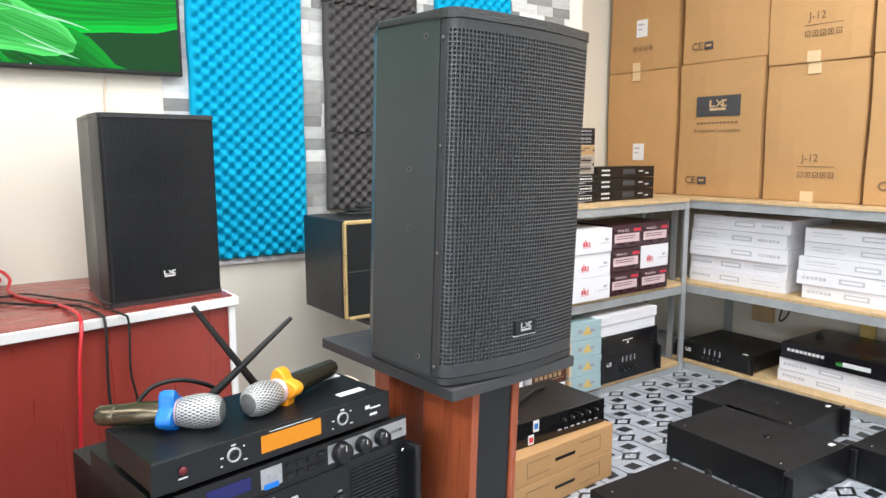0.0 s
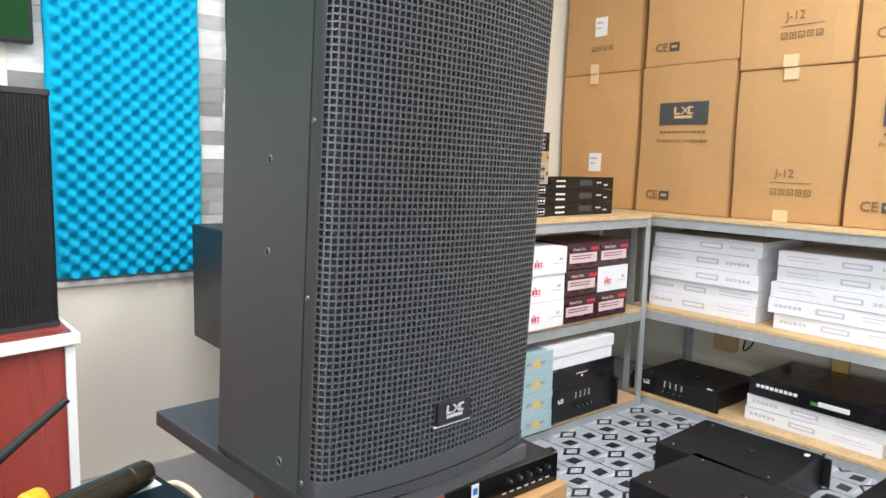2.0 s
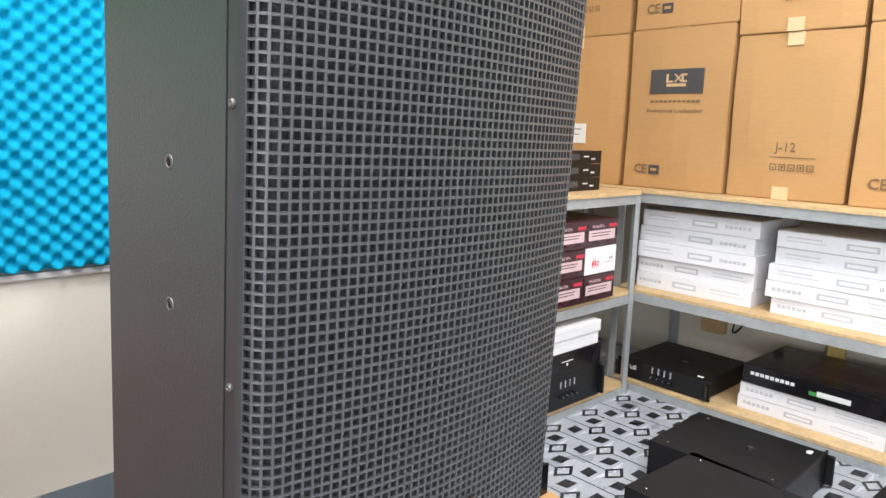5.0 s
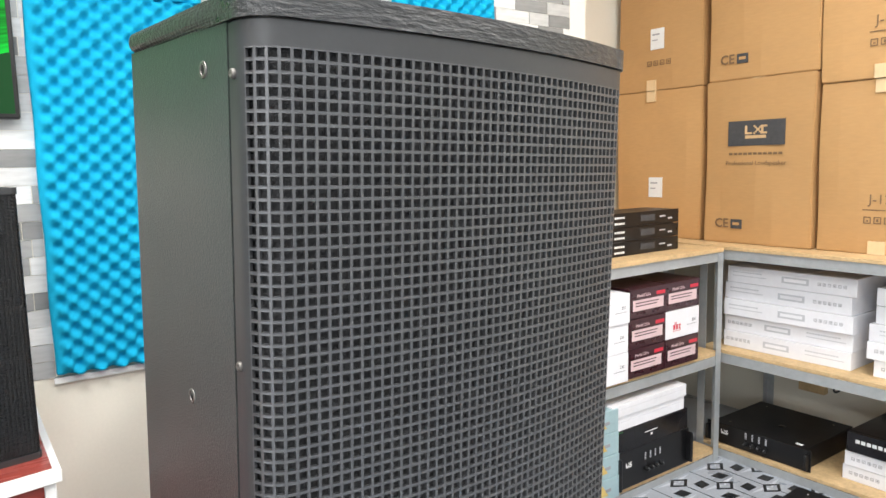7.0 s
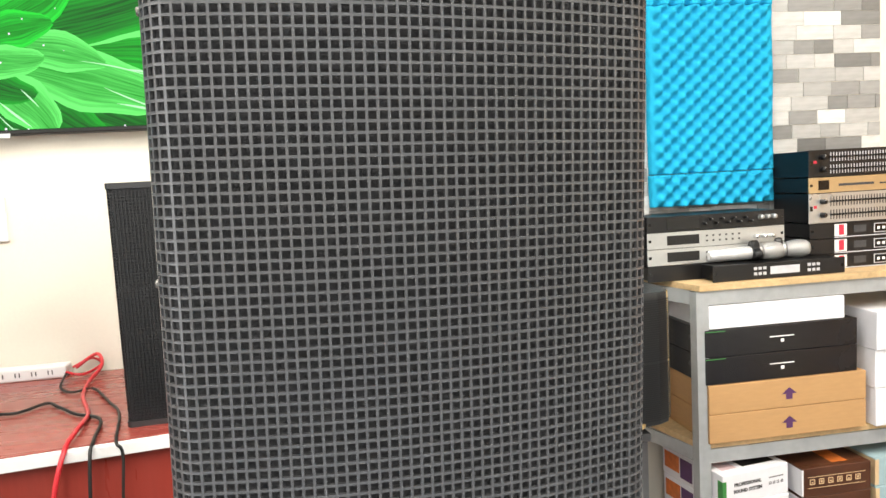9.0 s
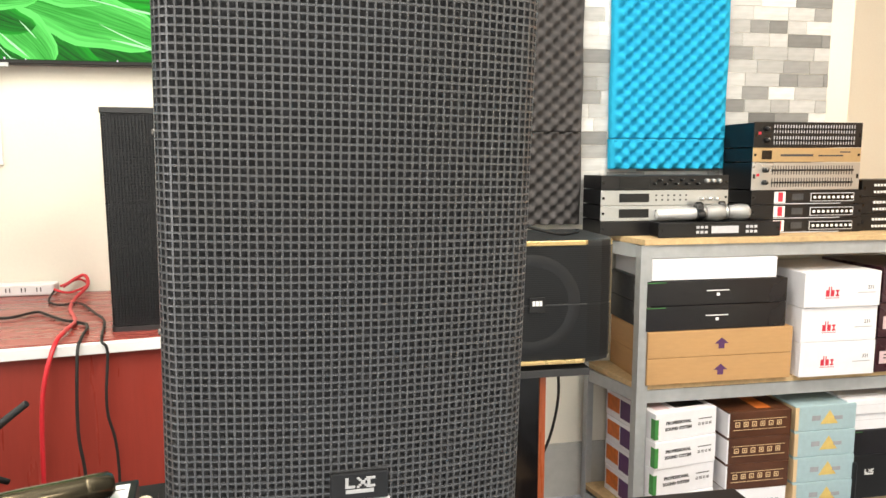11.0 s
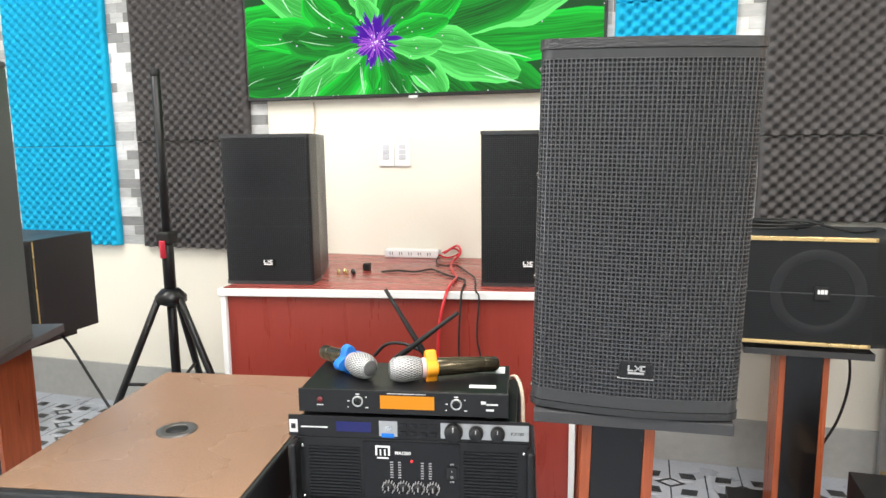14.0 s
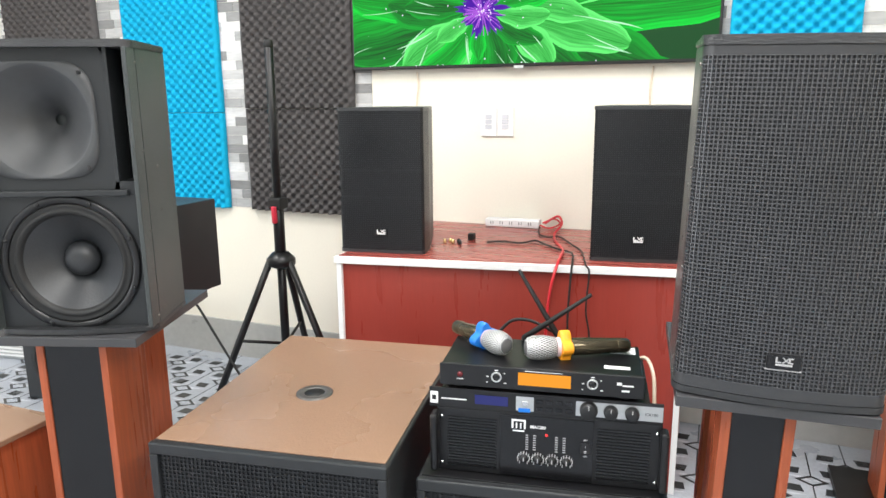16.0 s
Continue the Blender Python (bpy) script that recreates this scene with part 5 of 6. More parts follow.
def sound_carton(y_mid, z, w, h, face, lean, label):
    """A tall brown shipping carton; its front faces the room along -x."""
    t = thing("cardboard_carton", label, "cardboard box", (3.625 + lean, y_mid, z), -90 + lean * 40, "stacked brown cartons")
    d = 0.43
    bm = bmesh.new()
    cuboid(bm, -w / 2, w / 2, 0, d, 0, h)
    bmesh.ops.subdivide_edges(bm, edges=bm.edges[:], cuts=5, use_grid_fill=True)
    rnd = random.Random(int(y_mid * 100 + z * 1000))
    ph = rnd.uniform(0, 6)
    for v in bm.verts:
        u, k = v.co.x / w, v.co.z / h
        v.co.y += -0.007 * math.sin(math.pi * (u + 0.5)) * math.sin(math.pi * k) * (1 if v.co.y < d / 2 else 0) + 0.002 * math.sin(9 * u + ph + 4 * k)
        v.co.x += 0.005 * math.sin(math.pi * k) * math.sin(ph + 3 * k) * (1 if u > 0 else -1)
    bmesh.ops.bevel(bm, geom=[e for e in bm.edges if len(e.link_faces) == 2 and e.calc_face_angle() > 1.2], offset=0.004, segments=2, affect="EDGES")
    part("carton_body", bm, CARDB, t, smooth=False)
    y = -0.0085
    if face == "badge":
        bx("logo_block", -0.125, 0.125, y - 0.001, y + 0.004, h * 0.60, h * 0.60 + 0.105, INKG, t, 0, "dark grey printed block")
        stamps("badge_mark", badge_bars(0, h * 0.60 + 0.056, 0.10), y - 0.001, PALEINK, t)
        stamps("web_address_bar", [(-0.12 + 0.022 * k, -0.103 + 0.022 * k, h * 0.545, h * 0.545 + 0.010) for k in range(11)], y + 0.001, INK, t)
        text("Professional Loudspeaker", 0.026, INK, t, onfront(0, y, h * 0.495))
    if face in ("badge", "ce"):
        text("CE", 0.055, INK, t, onfront(-w / 2 + 0.09, y + 0.004, 0.085), wide=0.001)
        bx("print_block", -w / 2 + 0.135, -w / 2 + 0.185, y + 0.002, y + 0.008, 0.065, 0.105, INKG, t, 0)
        stamps("print_mark", [(-w / 2 + 0.145, -w / 2 + 0.175, 0.08, 0.092)], y + 0.002, CARDB, t)
    if face == "model":
        text("J-12", 0.050, INK, t, onfront(0.0, y + 0.001, 0.205))
        stamps("handling_mark", icon_row(-0.055, 0.115, 0.026, 5, 1.35) + [(-0.06, 0.115, 0.165, 0.168)], y + 0.003, INK, t)
        bx("tape", -0.035, 0.025, y - 0.001, y + 0.008, 0.0, 0.05, TAPE, t, 0)
        bx("tape", -0.035, 0.025, y + 0.001, y + 0.009, h - 0.05, h - 0.001, TAPE, t, 0)
    if face == "label":
        bx("paper_label", -0.04, 0.035, y - 0.001, y + 0.004, 0.19, 0.285, PAPER, t, 0, "white paper label")
        stamps("label_print", [(-0.03, 0.01, 0.255, 0.262), (-0.03, 0.0, 0.23, 0.235)], y - 0.001, WPRINT, t)
        stamps("handling_mark", icon_row(-0.06, 0.115, 0.024, 4, 1.5), y + 0.003, INK, t)
        bx("tape", -0.06, -0.01, y - 0.0005, y + 0.008, 0.0, 0.05, TAPE, t, 0)
        bx("tape", -0.06, -0.01, y + 0.001, y + 0.009, h - 0.05, h - 0.001, TAPE, t, 0)
    bx("tape", -0.03, 0.03, 0.004, d - 0.02, h - 0.0005, h + 0.0012, TAPE, t, 0)
    return t


COLS = [(2.925, 0.475, "label", "label", "brown carton with a white paper label and tape"), (2.415, 0.48, "badge", "ce", "brown shipping carton with dark printed logo block"),
        (1.93, 0.455, "model", "model", "brown shipping carton marked with a model number"), (1.445, 0.475, "badge", "ce", "brown shipping carton with dark printed logo block"),
        (0.95, 0.475, "model", "model", "brown shipping carton marked with a model number")]
for k, (y, w, low, high, lab) in enumerate(COLS):
    h = (0.695, 0.700, 0.645, 0.655, 0.65)[k]
    sound_carton(y, 0.931, w, h, low, (0.012, 0, 0.012, 0, 0.01)[k], lab)
    sound_carton(y + (0.0, -0.006, 0.004, 0, 0)[k], 0.931 + h + 0.002, w, 0.68, high, (0.012, 0.004, 0.006, 0.002, 0.0)[k], lab + ", stacked on another")


def flat_box(name, loc, yaw, w, d, h, material, label, group, prints=None, cat="box"):
    t = thing(name, label, cat, loc, yaw, group)
    bx("box_body", -w / 2, w / 2, 0, d, 0.0003, h, material, t, 0.002)
    bx("lid_flap", -w / 2 + 0.003, w / 2 - 0.003, 0.02, d - 0.02, h, h + 0.0007, material, t, 0)
    if prints:
        prints(t, w, d, h)
    return t


def device_prints(flip):
    def go(t, w, d, h):
        s = -1 if flip else 1
        a = 0.03 * s
        bx("device_picture", min(a - 0.055, a + 0.055), max(a - 0.055, a + 0.055), -0.0006, 0.0005, h * 0.32, h * 0.70, LPRINT, t, 0.0, "pale printed picture")
        bx("device_picture_window", a - 0.045, a + 0.045, -0.001, -0.0006, h * 0.42, h * 0.60, WBOX, t, 0)
        x = 0.12 if not flip else -0.25
        stamps("handling_mark", icon_row(x, h * 0.42, 0.012, 6, 1.6), 0, WPRINT, t)
        x = -0.24 if not flip else 0.09
        stamps("print_line", [(x + 0.011 * k, x + 0.011 * k + 0.008, h * 0.62, h * 0.70) for k in range(12)] + [(x, x + 0.15, h * 0.42, h * 0.46)], 0, LPRINT, t)
    return go


def white_stack(x, y, z, w, n, h, rnd, group):
    for k in range(n):
        flat_box("white_device_box", (x + rnd.uniform(-0.012, 0.012), y + rnd.uniform(-0.012, 0.012), z + k * (h + 0.0012)), -90 + rnd.uniform(-1.2, 1.2), w, 0.40, h, WBOX, "flat white printed device box in a stack", group, device_prints(k < 2))


rr = random.Random(5)
white_stack(3.585, 2.245, 0.4805, 0.53, 5, 0.0705, rr, "white boxes on the rack")
white_stack(3.585, 1.640, 0.4805, 0.555, 5, 0.0660, rr, "white boxes on the rack")
white_stack(3.580, 1.715, 0.0505, 0.55, 2, 0.058, rr, "white boxes on the rack")


def mic_box_prints(t, w, d, h):
    stamps("print_line", [(-0.26 + 0.02 * k, -0.245 + 0.02 * k, h * 0.5, h * 0.68) for k in range(9)], 0, PAPER, t)
    bx("green_band", -0.03, 0.09, -0.0008, 0.0005, h * 0.3, h * 0.5, GREEN, t, 0)
    bx("print_oval", 0.0, 0.12, -0.0014, 0.0005, h * 0.32, h * 0.58, PAPER, t, 0.0002)
    bx("top_picture", -0.1, 0.24, 0.08, 0.33, h + 0.0007, h + 0.0012, MAROON, t, 0)


flat_box("black_device_box", (3.575, 1.69, 0.171), -91, 0.585, 0.40, 0.078, BBOX, "glossy black printed device box on white boxes", "black boxes", mic_box_prints)
for y in (1.77, 1.515):
    tagged(bx("yellow_board", 3.99, 4.02, y - 0.035, y + 0.035, 0.051, 0.455, YELLOW, None, 0.004), "bright yellow board standing under the shelf", "board", "yellow boards")
for z, h in ((0.481, 0.15), (0.632, 0.15), (0.051, 0.17), (0.222, 0.17)):
    flat_box("tan_carton", (3.66, 1.06, z), -90, 0.42, 0.36, h, CARDL, "small tan cardboard carton on the rack", "tan cartons", None, "cardboard box")


def rack_amp(loc, yaw, w, d, h, label, face="dials", group="power amplifiers"):
    t = thing("power_amplifier", label, "amplifier", loc, yaw, group)
    bx("case", -w / 2 + 0.012, w / 2 - 0.012, 0.006, d, 0.004, h, AMPTOP, t, 0.002)
    bx("front_panel", -w / 2 - 0.01, w / 2 + 0.01, 0, 0.006, 0.002, h + 0.001, DARK, t, 0.0015)
    for s in (-1, 1):
        bx("handle", s * (w / 2 - 0.002) - 0.006, s * (w / 2 - 0.002) + 0.006, -0.028, 0.002, 0.012, h - 0.01, DARK, t, 0.005, "black handle")
    for x, y in ((-0.15, 0.05), (0.15, 0.05), (-0.15, d - 0.05), (0.15, d - 0.05)):
        turned("screw", [(0.004, 0), (0.004, 0.001), (0.001, 0.0018)], pose(x, y, h), CHROME, t, 10)
        bx("foot", x - 0.012, x + 0.012, y - 0.012, y + 0.012, 0, 0.0042, RUBBER, t, 0)
    turned("lid_badge", [(0.016, 0), (0.016, 0.0012), (0.001, 0.0018)], pose(0.02, d * 0.42, h), GLOSS, t, 24)
    bx("sticker", w / 2 - 0.07, w / 2 - 0.042, 0.03, 0.046, h, h + 0.0006, PAPER, t, 0, "white paper sticker")
    if face == "dials":
        stamps("badge_mark", badge_bars(-w * 0.33, h * 0.62, 0.035), 0, PAPER, t)
        for k in range(4):
            knob(-0.045 + k * 0.03, h * 0.35, 0.009, 0, t)
        stamps("level_scale", [(-0.05 + 0.03 * k, -0.042 + 0.03 * k, h * 0.6 + 0.006 * j, h * 0.6 + 0.003 + 0.006 * j) for k in range(4) for j in range(5)], 0, LPRINT, t)
    return t


rack_amp((3.53, 2.32, 0.0505), -90, 0.44, 0.40, 0.09, "black power amplifier with dials on the low shelf")
rack_amp((3.02, 2.452, 0.049), 0, 0.44, 0.26, 0.15, "black power amplifier with dials on the low shelf")
rack_amp((3.055, 1.525, 0.0), 2, 0.40, 0.45, 0.13, "black power amplifier standing on the patterned floor", "plain")
rack_amp((2.675, 1.345, 0.0), -3, 0.40, 0.49, 0.13, "black power amplifier standing on the patterned floor", "plain")
rack_amp((3.06, 0.86, 0.0), -2, 0.42, 0.47, 0.13, "black power amplifier standing on the patterned floor", "plain")
rack_amp((2.085, 1.235, 0.0), -2, 0.42, 0.44, 0.11, "black power amplifier standing on the patterned floor", "plain")
for x, y in ((2.36, 1.62), (2.92, 1.46)):
    c = cable("power_cable", [(x + 0.05 * math.cos(a * 0.8), y + 0.06 * math.sin(a * 0.8), 0.012 + 0.008 * (a % 8)) for a in range(24)], 0.005, RUBBER)
    tagged(c, "coiled black power cord on the floor", "cable", "power cords")

# near carton with an amplifier on it
for k in range(2):
    t = thing("tan_carton", "tan cardboard carton with hand slots on the floor", "cardboard box", (1.955, 1.842, k * 0.1005), 3, "floor cartons")
    bx("carton_body", -0.255, 0.255, 0, 0.30, 0.0002, 0.100, CARDL, t, 0.003)
    for s in (-1, 1):
        bx("printed_panel", s * 0.13 - 0.055, s * 0.13 + 0.055, -0.0006, 0.0004, 0.024, 0.026, INK, t, 0)
        bx("printed_panel", s * 0.13 - 0.055, s * 0.13 + 0.055, -0.0006, 0.0004, 0.074, 0.076, INK, t, 0)
        bx("printed_panel", s * 0.13 + s * 0.054 - 0.001, s * 0.13 + s * 0.054 + 0.001, -0.0006, 0.0004, 0.026, 0.074, INK, t, 0)
    bx("hand_slot", -0.05, 0.05, -0.0008, 0.0004, 0.045, 0.056, DARK, t, 0)
t = thing("mixing_amplifier", "black amplifier with stickers on tan cartons", "amplifier", (1.962, 1.885, 0.2012), 0)
bx("case", -0.225, 0.225, 0.005, 0.27, 0.004, 0.088, AMPTOP, t, 0.002)
bx("front_panel", -0.232, 0.232, 0, 0.006, 0.0, 0.089, GLOSS, t, 0.0015)
bx("sticker", -0.118, -0.092, -0.0012, 0.0005, 0.045, 0.085, PAPER, t, 0, "white and blue sticker")
bx("sticker_print", -0.113, -0.097, -0.0018, -0.0012, 0.055, 0.074, BLUER, t, 0)
bx("sticker", -0.14, -0.115, -0.0012, 0.0005, 0.005, 0.038, PAPER, t, 0, "white and red sticker")
bx("sticker_print", -0.136, -0.119, -0.0018, -0.0012, 0.012, 0.03, REDI, t, 0)
bx("sticker", -0.215, -0.165, 0.02, 0.05, 0.088, 0.0886, PAPER, t, 0, "white paper sticker")
for x in (0.02, 0.06, 0.1, 0.14, 0.18):
    knob(x, 0.06, 0.007, 0, t)
stamps("panel_print", [(0.0 + 0.03 * k, 0.015 + 0.03 * k, 0.022, 0.026) for k in range(7)], 0, LPRINT, t)
c = cable("power_lead", [(1.72, 1.86, 0.10), (1.715, 1.87, 0.2), (1.73, 1.92, 0.27), (1.80, 1.96, 0.30), (1.90, 2.02, 0.30), (2.02, 2.07, 0.302), (2.08, 2.08, 0.30)], 0.007, RUBBER)
tagged(c, "thick black lead lying over the amplifier", "cable")


# ---- boxes on the back rack ----
def arrow_print(t, w, d, h):
    bm = bmesh.new()
    z, s = h * 0.28, h * 0.42
    pts = [(-0.010, 0), (0.010, 0), (0.010, s * 0.45), (0.024, s * 0.45), (0, s), (-0.024, s * 0.45), (-0.010, s * 0.45)]
    bm.faces.new([bm.verts.new((x, -0.0008, z + v)) for x, v in pts])
    part("printed_arrow", bm, PURPLE, t, "purple printed arrow")


def white_mark(t, w, d, h):
    stamps("print_line", [(-0.04, 0.035, h * 0.56, h * 0.60), (-0.006, 0.004, h * 0.36, h * 0.48)], 0, PAPER, t)
    bx("green_edge", -w / 2, -w / 2 + 0.06, -0.0006, 0.0004, h - 0.005, h - 0.003, GREEN, t, 0)


def fold_print(t, w, d, h):
    stamps("fold_line", [(-w / 2 + 0.02, w / 2 - 0.02, h * 0.62, h * 0.635)], 0, LPRINT, t, 0.0006)


bz = 0.4835
for k in range(2):
    flat_box("brown_device_box", (2.315, 2.447, bz), 0, 0.485, 0.27, 0.082, CARDL, "flat brown carton with purple arrow on the rack", "brown flat boxes", arrow_print)
    bz += 0.083
for k in range(2):
    flat_box("black_device_box", (2.300, 2.452, bz), 0, 0.465, 0.27, 0.076, BBOX, "flat black device box on the rack", "black flat boxes", white_mark)
    bz += 0.077
flat_box("white_device_box", (2.290, 2.458, bz), 0, 0.415, 0.26, 0.066, WBOX, "flat white folded box under the top shelf", "white flat boxes", fold_print)


def red_mark(t, w, d, h):
    x = -0.06
    stamps("red_logo_mark", [(x, x + 0.012, 0.035, 0.055), (x + 0.009, x + 0.012, 0.055, 0.066), (x + 0.017, x + 0.029, 0.035, 0.055), (x + 0.017, x + 0.02, 0.055, 0.066), (x + 0.034, x + 0.046, 0.035, 0.04), (x + 0.034, x + 0.046, 0.05, 0.055), (x + 0.038, x + 0.043, 0.04, 0.05), (x - 0.002, x + 0.048, 0.029, 0.0305)], 0, REDI, t)
    text("231", 0.016, INKG, t, onfront(w / 2 - 0.035, -0.0004, 0.06))
    stamps("print_line", [(w / 2 - 0.08, w / 2 - 0.018, 0.043, 0.045)], 0, WPRINT, t)


def maroon_mark(t, w, d, h):
    bx("pink_label", -w / 2 + 0.015, w / 2 - 0.02, -0.0006, 0.0004, h * 0.25, h * 0.62, PINK, t, 0, "pale pink printed label")
    stamps("print_line", [(-w / 2 + 0.03, w / 2 - 0.05, h * 0.5, h * 0.53), (-w / 2 + 0.03, w / 2 - 0.06, h * 0.4, h * 0.43)], -0.0006, MAROON, t)
    text("Model 231s", 0.017, PINK, t, onfront(-0.03, -0.0004, h * 0.76))
    bx("red_band", 0.045, w / 2 - 0.01, -0.0005, 0.0004, h * 0.70, h * 0.82, REDI, t, 0)


for k in range(3):
    flat_box("white_processor_box", (2.714 - 0.002 * k, 2.437 - 0.008 * (k == 2), 0.4835 + k * 0.112), 0, 0.268, 0.29, 0.111, WBOX, "white box with red printed mark on the rack", "white processor boxes", red_mark)
    flat_box("maroon_processor_box", (2.965 + 0.004 * k, 2.445, 0.4835 + k * 0.114), 0, 0.215, 0.28, 0.112, MAROON, "maroon and black printed box with pink label", "maroon boxes", maroon_mark)
    if k == 1:
        flat_box("white_processor_box", (3.185, 2.445, 0.4835 + k * 0.114), 0, 0.215, 0.28, 0.112, WBOX, "white box with red printed mark on the rack", "white processor boxes", red_mark)
    else:
        flat_box("maroon_processor_box", (3.185, 2.445, 0.4835 + k * 0.114), 0, 0.215, 0.28, 0.112, MAROON, "maroon and black printed box with pink label", "maroon boxes", maroon_mark)


def sound_system(t, w, d, h):
    text("PROFESSIONAL", 0.0135, INKG, t, onfront(-0.028, -0.0005, h * 0.62), wide=0.0006)
    text("SOUND SYSTEM", 0.0135, INKG, t, onfront(-0.028, -0.0005, h * 0.40), wide=0.0006)
    stamps("handling_mark", icon_row(0.045, h * 0.40, 0.008, 4, 1.7) + [(0.045, 0.095, h * 0.62, h * 0.65)], 0, INKG, t)
    bx("green_stripe", -w / 2 - 0.0006, -w / 2 + 0.012, -0.0006, 0.02, h * 0.08, h * 0.8, GREEN, t, 0)
    for k, (m, a) in enumerate(((YELLOW, 0.05), (GREEN, 0.085), (PURPLE, 0.13), (ORANGE2, 0.19))):
        bx("side_stripe", -w / 2 - 0.0008, -w / 2 + 0.0004, a, a + (0.034, 0.03, 0.055, 0.07)[k], 0.012 + 0.01 * (k % 2), h - 0.014, m, t, 0, "coloured side print")
    bx("top_picture", -0.02, 0.09, 0.03, 0.12, h + 0.0007, h + 0.0011, DARK, t, 0)
    bx("top_picture", -0.09, -0.04, 0.03, 0.16, h + 0.0007, h + 0.0011, PINK, t, 0)


def orange_print(t, w, d, h):
    stamps("handling_mark", icon_row(-0.085, h * 0.42, 0.016, 6, 1.8) + [(-0.092, 0.092, h * 0.68, h * 0.695), (-0.092, 0.092, h * 0.30, h * 0.315)], 0, TAPE, t)
    bx("orange_stripe", 0.0, 0.05, 0.02, d - 0.02, h + 0.0007, h + 0.0011, ORANGE2, t, 0)
    bx("white_edge", -w / 2 - 0.0006, -w / 2 + 0.004, -0.0005, 0.08, 0.004, h - 0.004, WBOX, t, 0)


def blue_print(t, w, d, h):
    bm = bmesh.new()
    bm.faces.new([bm.verts.new((x, -0.0008, z)) for x, z in ((-0.02, h * 0.25), (0.045, h * 0.25), (0.012, h * 0.8))])
    part("yellow_triangle", bm, YELLOW, t)
    stamps("print_line", [(-0.05, -0.02, h * 0.4, h * 0.6), (0.03, 0.06, h * 0.4, h * 0.55)], 0, WPRINT, t)
    bx("yellow_edge", -w / 2 - 0.0006, -w / 2 + 0.012, -0.0005, d, 0.004, h - 0.004, TAPE, t, 0)


for k in range(4):
    flat_box("sound_system_box", (2.203, 2.432 + 0.004 * (k % 2), 0.0492 + k * 0.0885), 9, 0.225, 0.27, 0.0873, WBOX, "white printed box with colourful sides on the low shelf", "sound system boxes", sound_system)
    if k == 0:
        flat_box("white_device_box", (2.452, 2.436, 0.0492), 0, 0.215, 0.28, 0.08, WBOX, "flat white box under orange boxes", "white flat boxes", lambda t, w, d, h: stamps("handling_mark", icon_row(0.0, h * 0.4, 0.011, 5, 1.6), 0, WPRINT, t) and None)
    else:
        flat_box("orange_device_box", (2.453, 2.434, 0.0492 + 0.0808 + (k - 1) * 0.0855), 0, 0.218, 0.28, 0.0845, ORANGE, "dark orange printed device box on the low shelf", "orange boxes", orange_print)
    flat_box("pale_blue_box", (2.692, 2.433 + 0.003 * k, 0.0492 + k * 0.0845), 0, 0.218, 0.28, 0.0835, SKYB, "pale blue printed box on the low shelf", "pale blue boxes", blue_print)
flat_box("black_device_box", (3.01, 2.452, 0.2005), 0, 0.46, 0.27, 0.085, BBOX, "black printed amplifier box on the low shelf", "black flat boxes", white_mark)
flat_box("grey_device_box", (2.99, 2.456, 0.2865), 0, 0.46, 0.26, 0.055, WBOX, "grey white printed flat box on the low shelf", "grey flat boxes", fold_print)
flat_box("grey_device_box", (3.0, 2.450, 0.3425), 0, 0.45, 0.26, 0.05, WBOX, "grey white printed flat box on the low shelf", "grey flat boxes", fold_print)


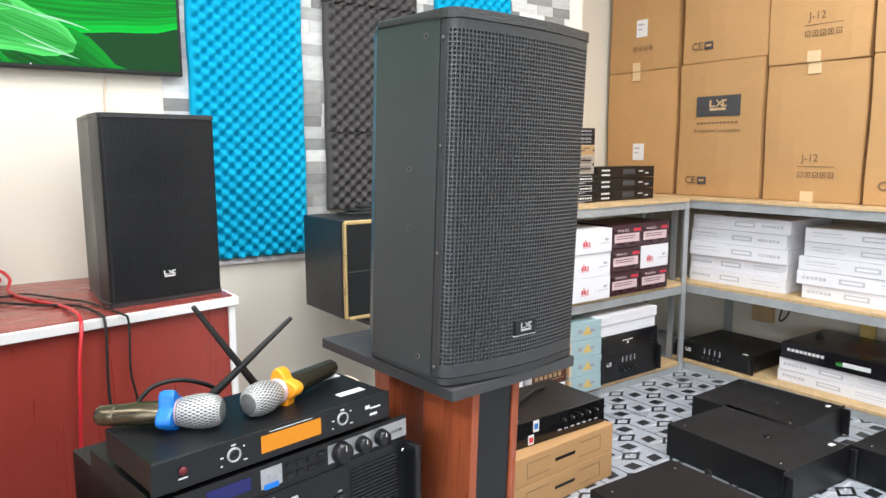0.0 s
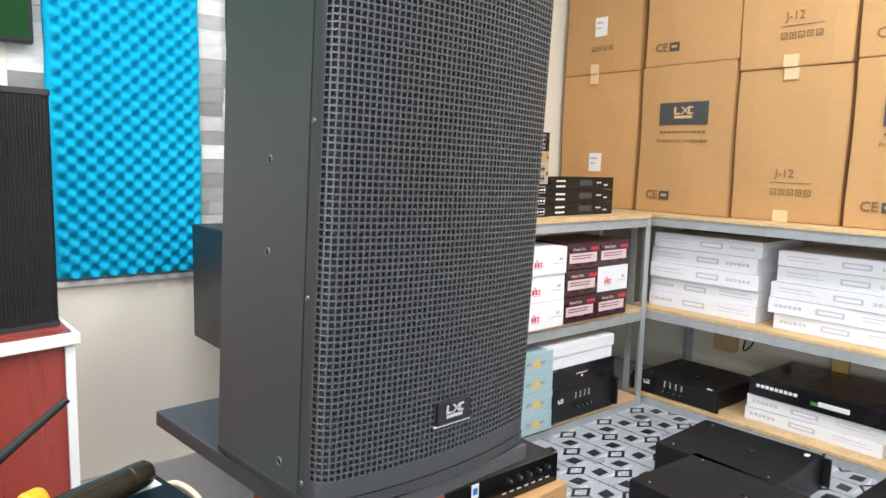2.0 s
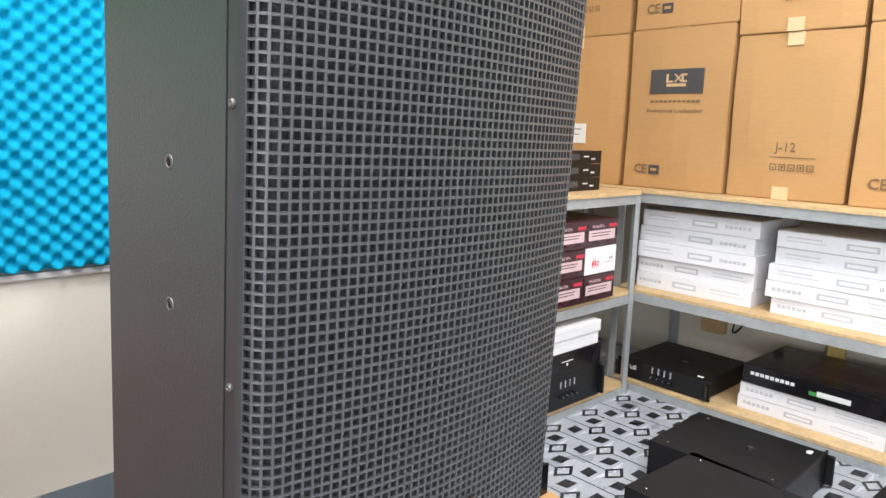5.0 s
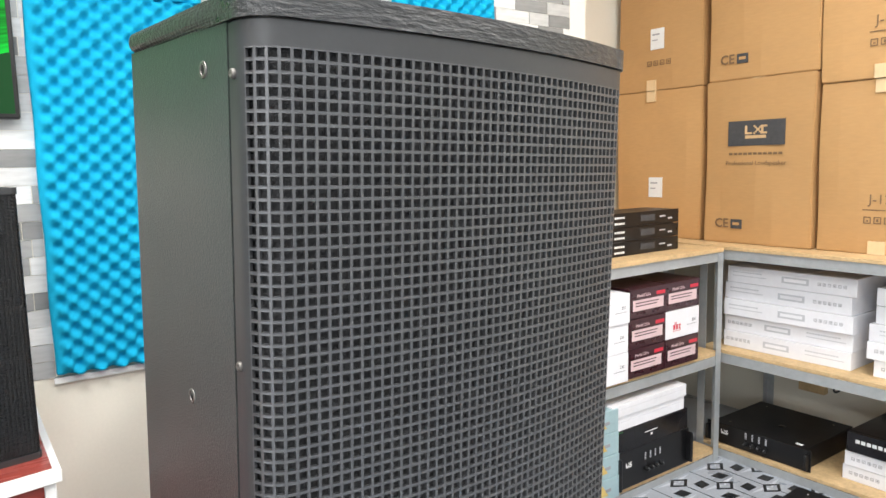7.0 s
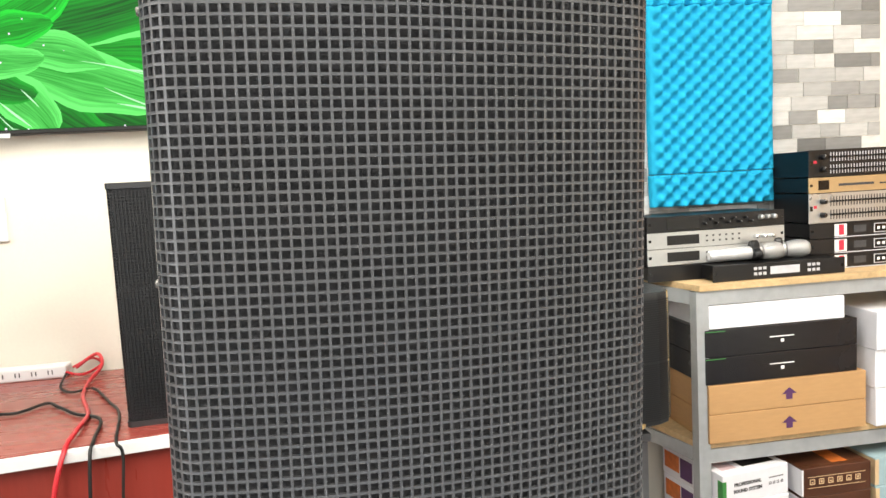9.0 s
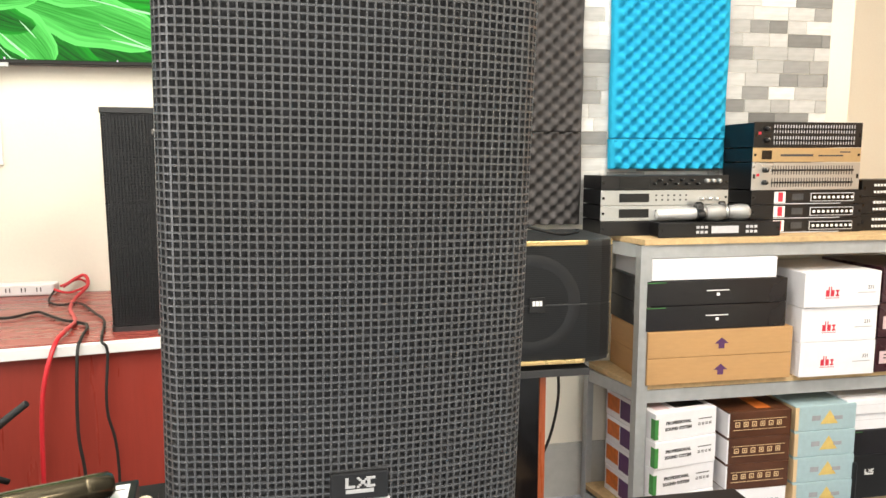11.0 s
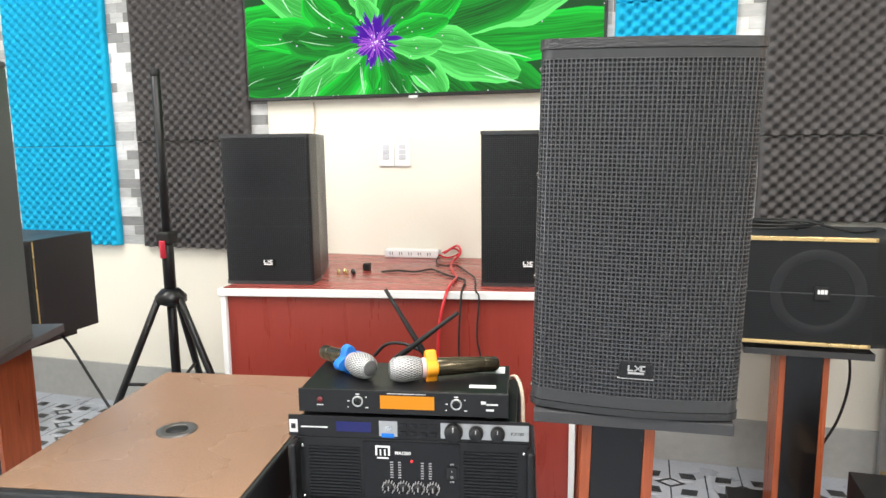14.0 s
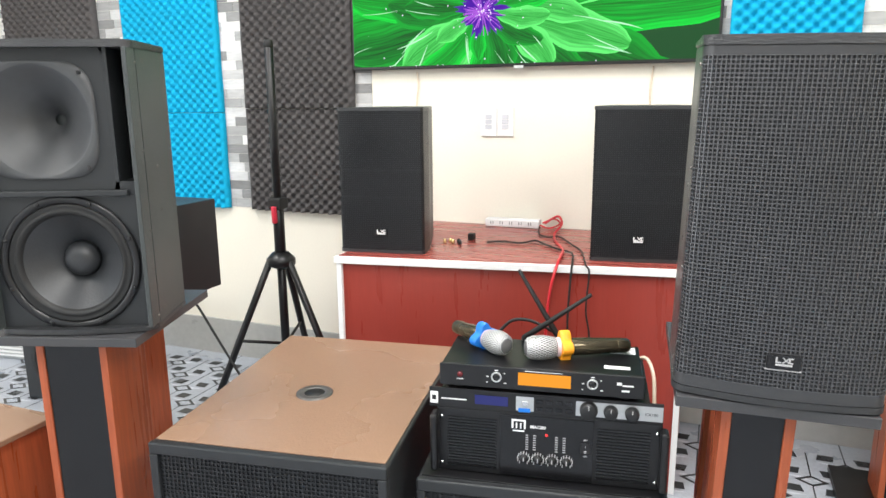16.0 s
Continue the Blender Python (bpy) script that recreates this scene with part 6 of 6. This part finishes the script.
# ---- devices on top of the back rack ----
def rack_unit(loc, w, h, d, material, style, label, yaw=0):
    t = thing("rack_unit", label, "audio equipment", loc, yaw, "rack units on the shelf")
    bx("case", -w / 2 + 0.012, w / 2 - 0.012, 0.004, d, 0.002, h - 0.002, AMPTOP, t, 0.001)
    bx("front_panel", -w / 2, w / 2, 0, 0.004, 0.0005, h - 0.0008, material, t, 0.001)
    for s in (-1, 1):
        bx("rack_hole", s * (w / 2 - 0.008) - 0.004, s * (w / 2 - 0.008) + 0.004, -0.0004, 0.0004, h * 0.42, h * 0.58, GLOSS, t, 0)
    dark = material in (DARK, GLOSS)
    ink = LPRINT if dark else INKG
    if style == "window":
        bx("display", -w * 0.36, -w * 0.13, -0.0012, 0.0004, h * 0.22, h * 0.78, GLOSS, t, 0)
        stamps("button_print", [(-w * 0.08 + 0.02 * k, -w * 0.08 + 0.02 * k + 0.005, h * a, h * a + 0.005) for k in range(6) for a in (0.3, 0.6)], 0, ink, t, 0.002)
        for x in (0.12, 0.145, 0.17):
            knob(x, h * 0.4, 0.006, 0, t, CHROME if not dark else None)
    elif style == "mixer":
        bx("display", -w * 0.36, -w * 0.13, -0.0012, 0.0004, h * 0.15, h * 0.85, GLOSS, t, 0)
        for k in range(9):
            knob(-0.04 + 0.018 * k, h * (0.65 if k % 2 else 0.4), 0.004, 0, t)
        for k in range(3):
            knob(0.135 + 0.02 * k, h * 0.6, 0.007, 0, t, SILVER)
    elif style == "label":
        bx("label", -w * 0.30, -w * 0.20, -0.0008, 0.0004, h * 0.12, h * 0.9, PAPER, t, 0, "red and white label")
        stamps("label_print", [(-w * 0.265, -w * 0.225, h * 0.2, h * 0.85)], -0.0008, REDI, t)
        bx("display", -w * 0.14, -w * 0.04, -0.0008, 0.0004, h * 0.3, h * 0.75, INKG, t, 0)
        bx("button_frame", 0.01, w * 0.42, -0.0006, 0.0004, h * 0.2, h * 0.8, LPRINT, t, 0)
        bx("button_panel", 0.013, w * 0.415, -0.001, 0.0004, h * 0.25, h * 0.75, GLOSS, t, 0)
        stamps("button_print", [(0.02 + 0.017 * k, 0.029 + 0.017 * k, h * 0.4, h * 0.58) for k in range(9)], -0.001, PAPER, t)
        bx("lower_strip", -w * 0.3, w * 0.3, -0.0006, 0.0004, h * 0.02, h * 0.08, LPRINT, t, 0)
    elif style == "faders":
        bx("badge", -w * 0.46, -w * 0.435, -0.0008, 0.0004, h * 0.5, h * 0.6, REDI, t, 0)
        for row in (0.12, 0.56):
            stamps("fader_slot", [(-w * 0.32 + 0.0095 * k, -w * 0.32 + 0.0095 * k + 0.003, h * row, h * (row + 0.32)) for k in range(31)], 0, ink if not dark else LPRINT, t, 0.0006)
            stamps("fader_cap", [(-w * 0.32 + 0.0095 * k - 0.001, -w * 0.32 + 0.0095 * k + 0.004, h * (row + 0.13), h * (row + 0.19)) for k in range(31)], 0, DARK, t, 0.005)
            knob(-w * 0.39, h * (row + 0.16), 0.008, 0, t)
    elif style == "display":
        bx("display", -w * 0.42, -w * 0.33, -0.0008, 0.0004, h * 0.2, h * 0.8, GLOSS, t, 0)
        stamps("panel_print", [(-w * 0.25, w * 0.05, h * 0.4, h * 0.55), (w * 0.1, w * 0.33, h * 0.4, h * 0.5), (w * 0.3, w * 0.4, h * 0.66, h * 0.74)], 0, ink, t)
    elif style == "keypad":
        stamps("button_print", [(-w * 0.4 + 0.012 * k, -w * 0.4 + 0.012 * k + 0.008, h * a, h * a + 0.008) for k in range(5) for a in (0.2, 0.6)], 0, PAPER, t, 0.002)
        bx("display", -w * 0.05, w * 0.15, -0.0008, 0.0004, h * 0.3, h * 0.75, INKG, t, 0)
        stamps("panel_print", [(w * 0.22, w * 0.3, h * 0.5, h * 0.6), (w * 0.34, w * 0.4, h * 0.3, h * 0.42)], 0, ink, t)
    return t


z = 0.9305
for h, m, st, lab in ((0.046, DARK, "plain", "black rack unit at the bottom of a stack"), (0.0475, SILVER, "window", "silver rack processor with dark window"), (0.0475, SILVER, "window", "silver rack processor with dark window"), (0.046, DARK, "mixer", "black rack mixer with small knobs")):
    rack_unit((2.168, 2.555, z), 0.425, h, 0.175, m, st, lab)
    z += h
z = 0.9305
for k in range(3):
    rack_unit((2.655, 2.545, z), 0.40, 0.0455, 0.18, DARK, "label", "black rack processor with red and white label")
    z += 0.0458
for h, m, st, lab in ((0.088, SILVER, "faders", "silver graphic equaliser with rows of faders"), (0.046, CHAMP, "display", "champagne coloured rack processor"), (0.080, DARK, "faders", "black graphic equaliser with rows of faders")):
    rack_unit((2.645, 2.545, z), 0.385, h, 0.18, m, st, lab)
    z += h + 0.0004
z = 0.9305
for k in range(3):
    rack_unit((3.085, 2.56, z), 0.44, 0.056, 0.17, DARK, "keypad", "black karaoke processor with keypad buttons")
    z += 0.0564
t = rack_unit((2.31, 2.475, 0.9305), 0.405, 0.046, 0.16, DARK, "plain", "black wireless receiver in front of rack units")
bx("display_glass", -0.03, 0.06, -0.0014, -0.0006, 0.012, 0.034, LPRINT, t, 0)
stamps("button_print", [(a + 0.014 * k, a + 0.014 * k + 0.009, b, b + 0.008) for a in (-0.08, 0.085) for k in range(3) for b in (0.012, 0.027)], 0, LPRINT, t, 0.002)
MICW = mat("pale_silver_mic", (0.70, 0.70, 0.70), 0.35, metal=0.4, vary=0.06)
microphone((2.325, 2.53, 1.001), (2.135, 2.545, 0.996), DARK, MICW, "pale silver microphone lying on a receiver", 0.07)
microphone((2.415, 2.54, 1.001), (2.25, 2.60, 0.997), DARK, MICW, "pale silver microphone lying on a receiver", 0.07)

# things hung on the side wall under the shelf
tagged(bx("socket_box", 4.06, 4.1, 2.30, 2.42, 0.20, 0.36, CHIP, None, 0.004), "small tan box fixed to the cream wall", "junction box")
tagged(cable("wall_cable", [(4.094, 2.22, 0.45), (4.09, 2.20, 0.34), (4.085, 2.23, 0.25), (4.09, 2.27, 0.22), (4.092, 2.26, 0.30), (4.094, 2.25, 0.45)], 0.004, RUBBER), "black cable hanging on the wall under the shelf", "cable")
tagged(bx("wall_plug", 4.07, 4.1, 2.02, 2.06, 0.31, 0.35, RUBBER, None, 0.006), "black plug in the wall under the shelf", "plug")
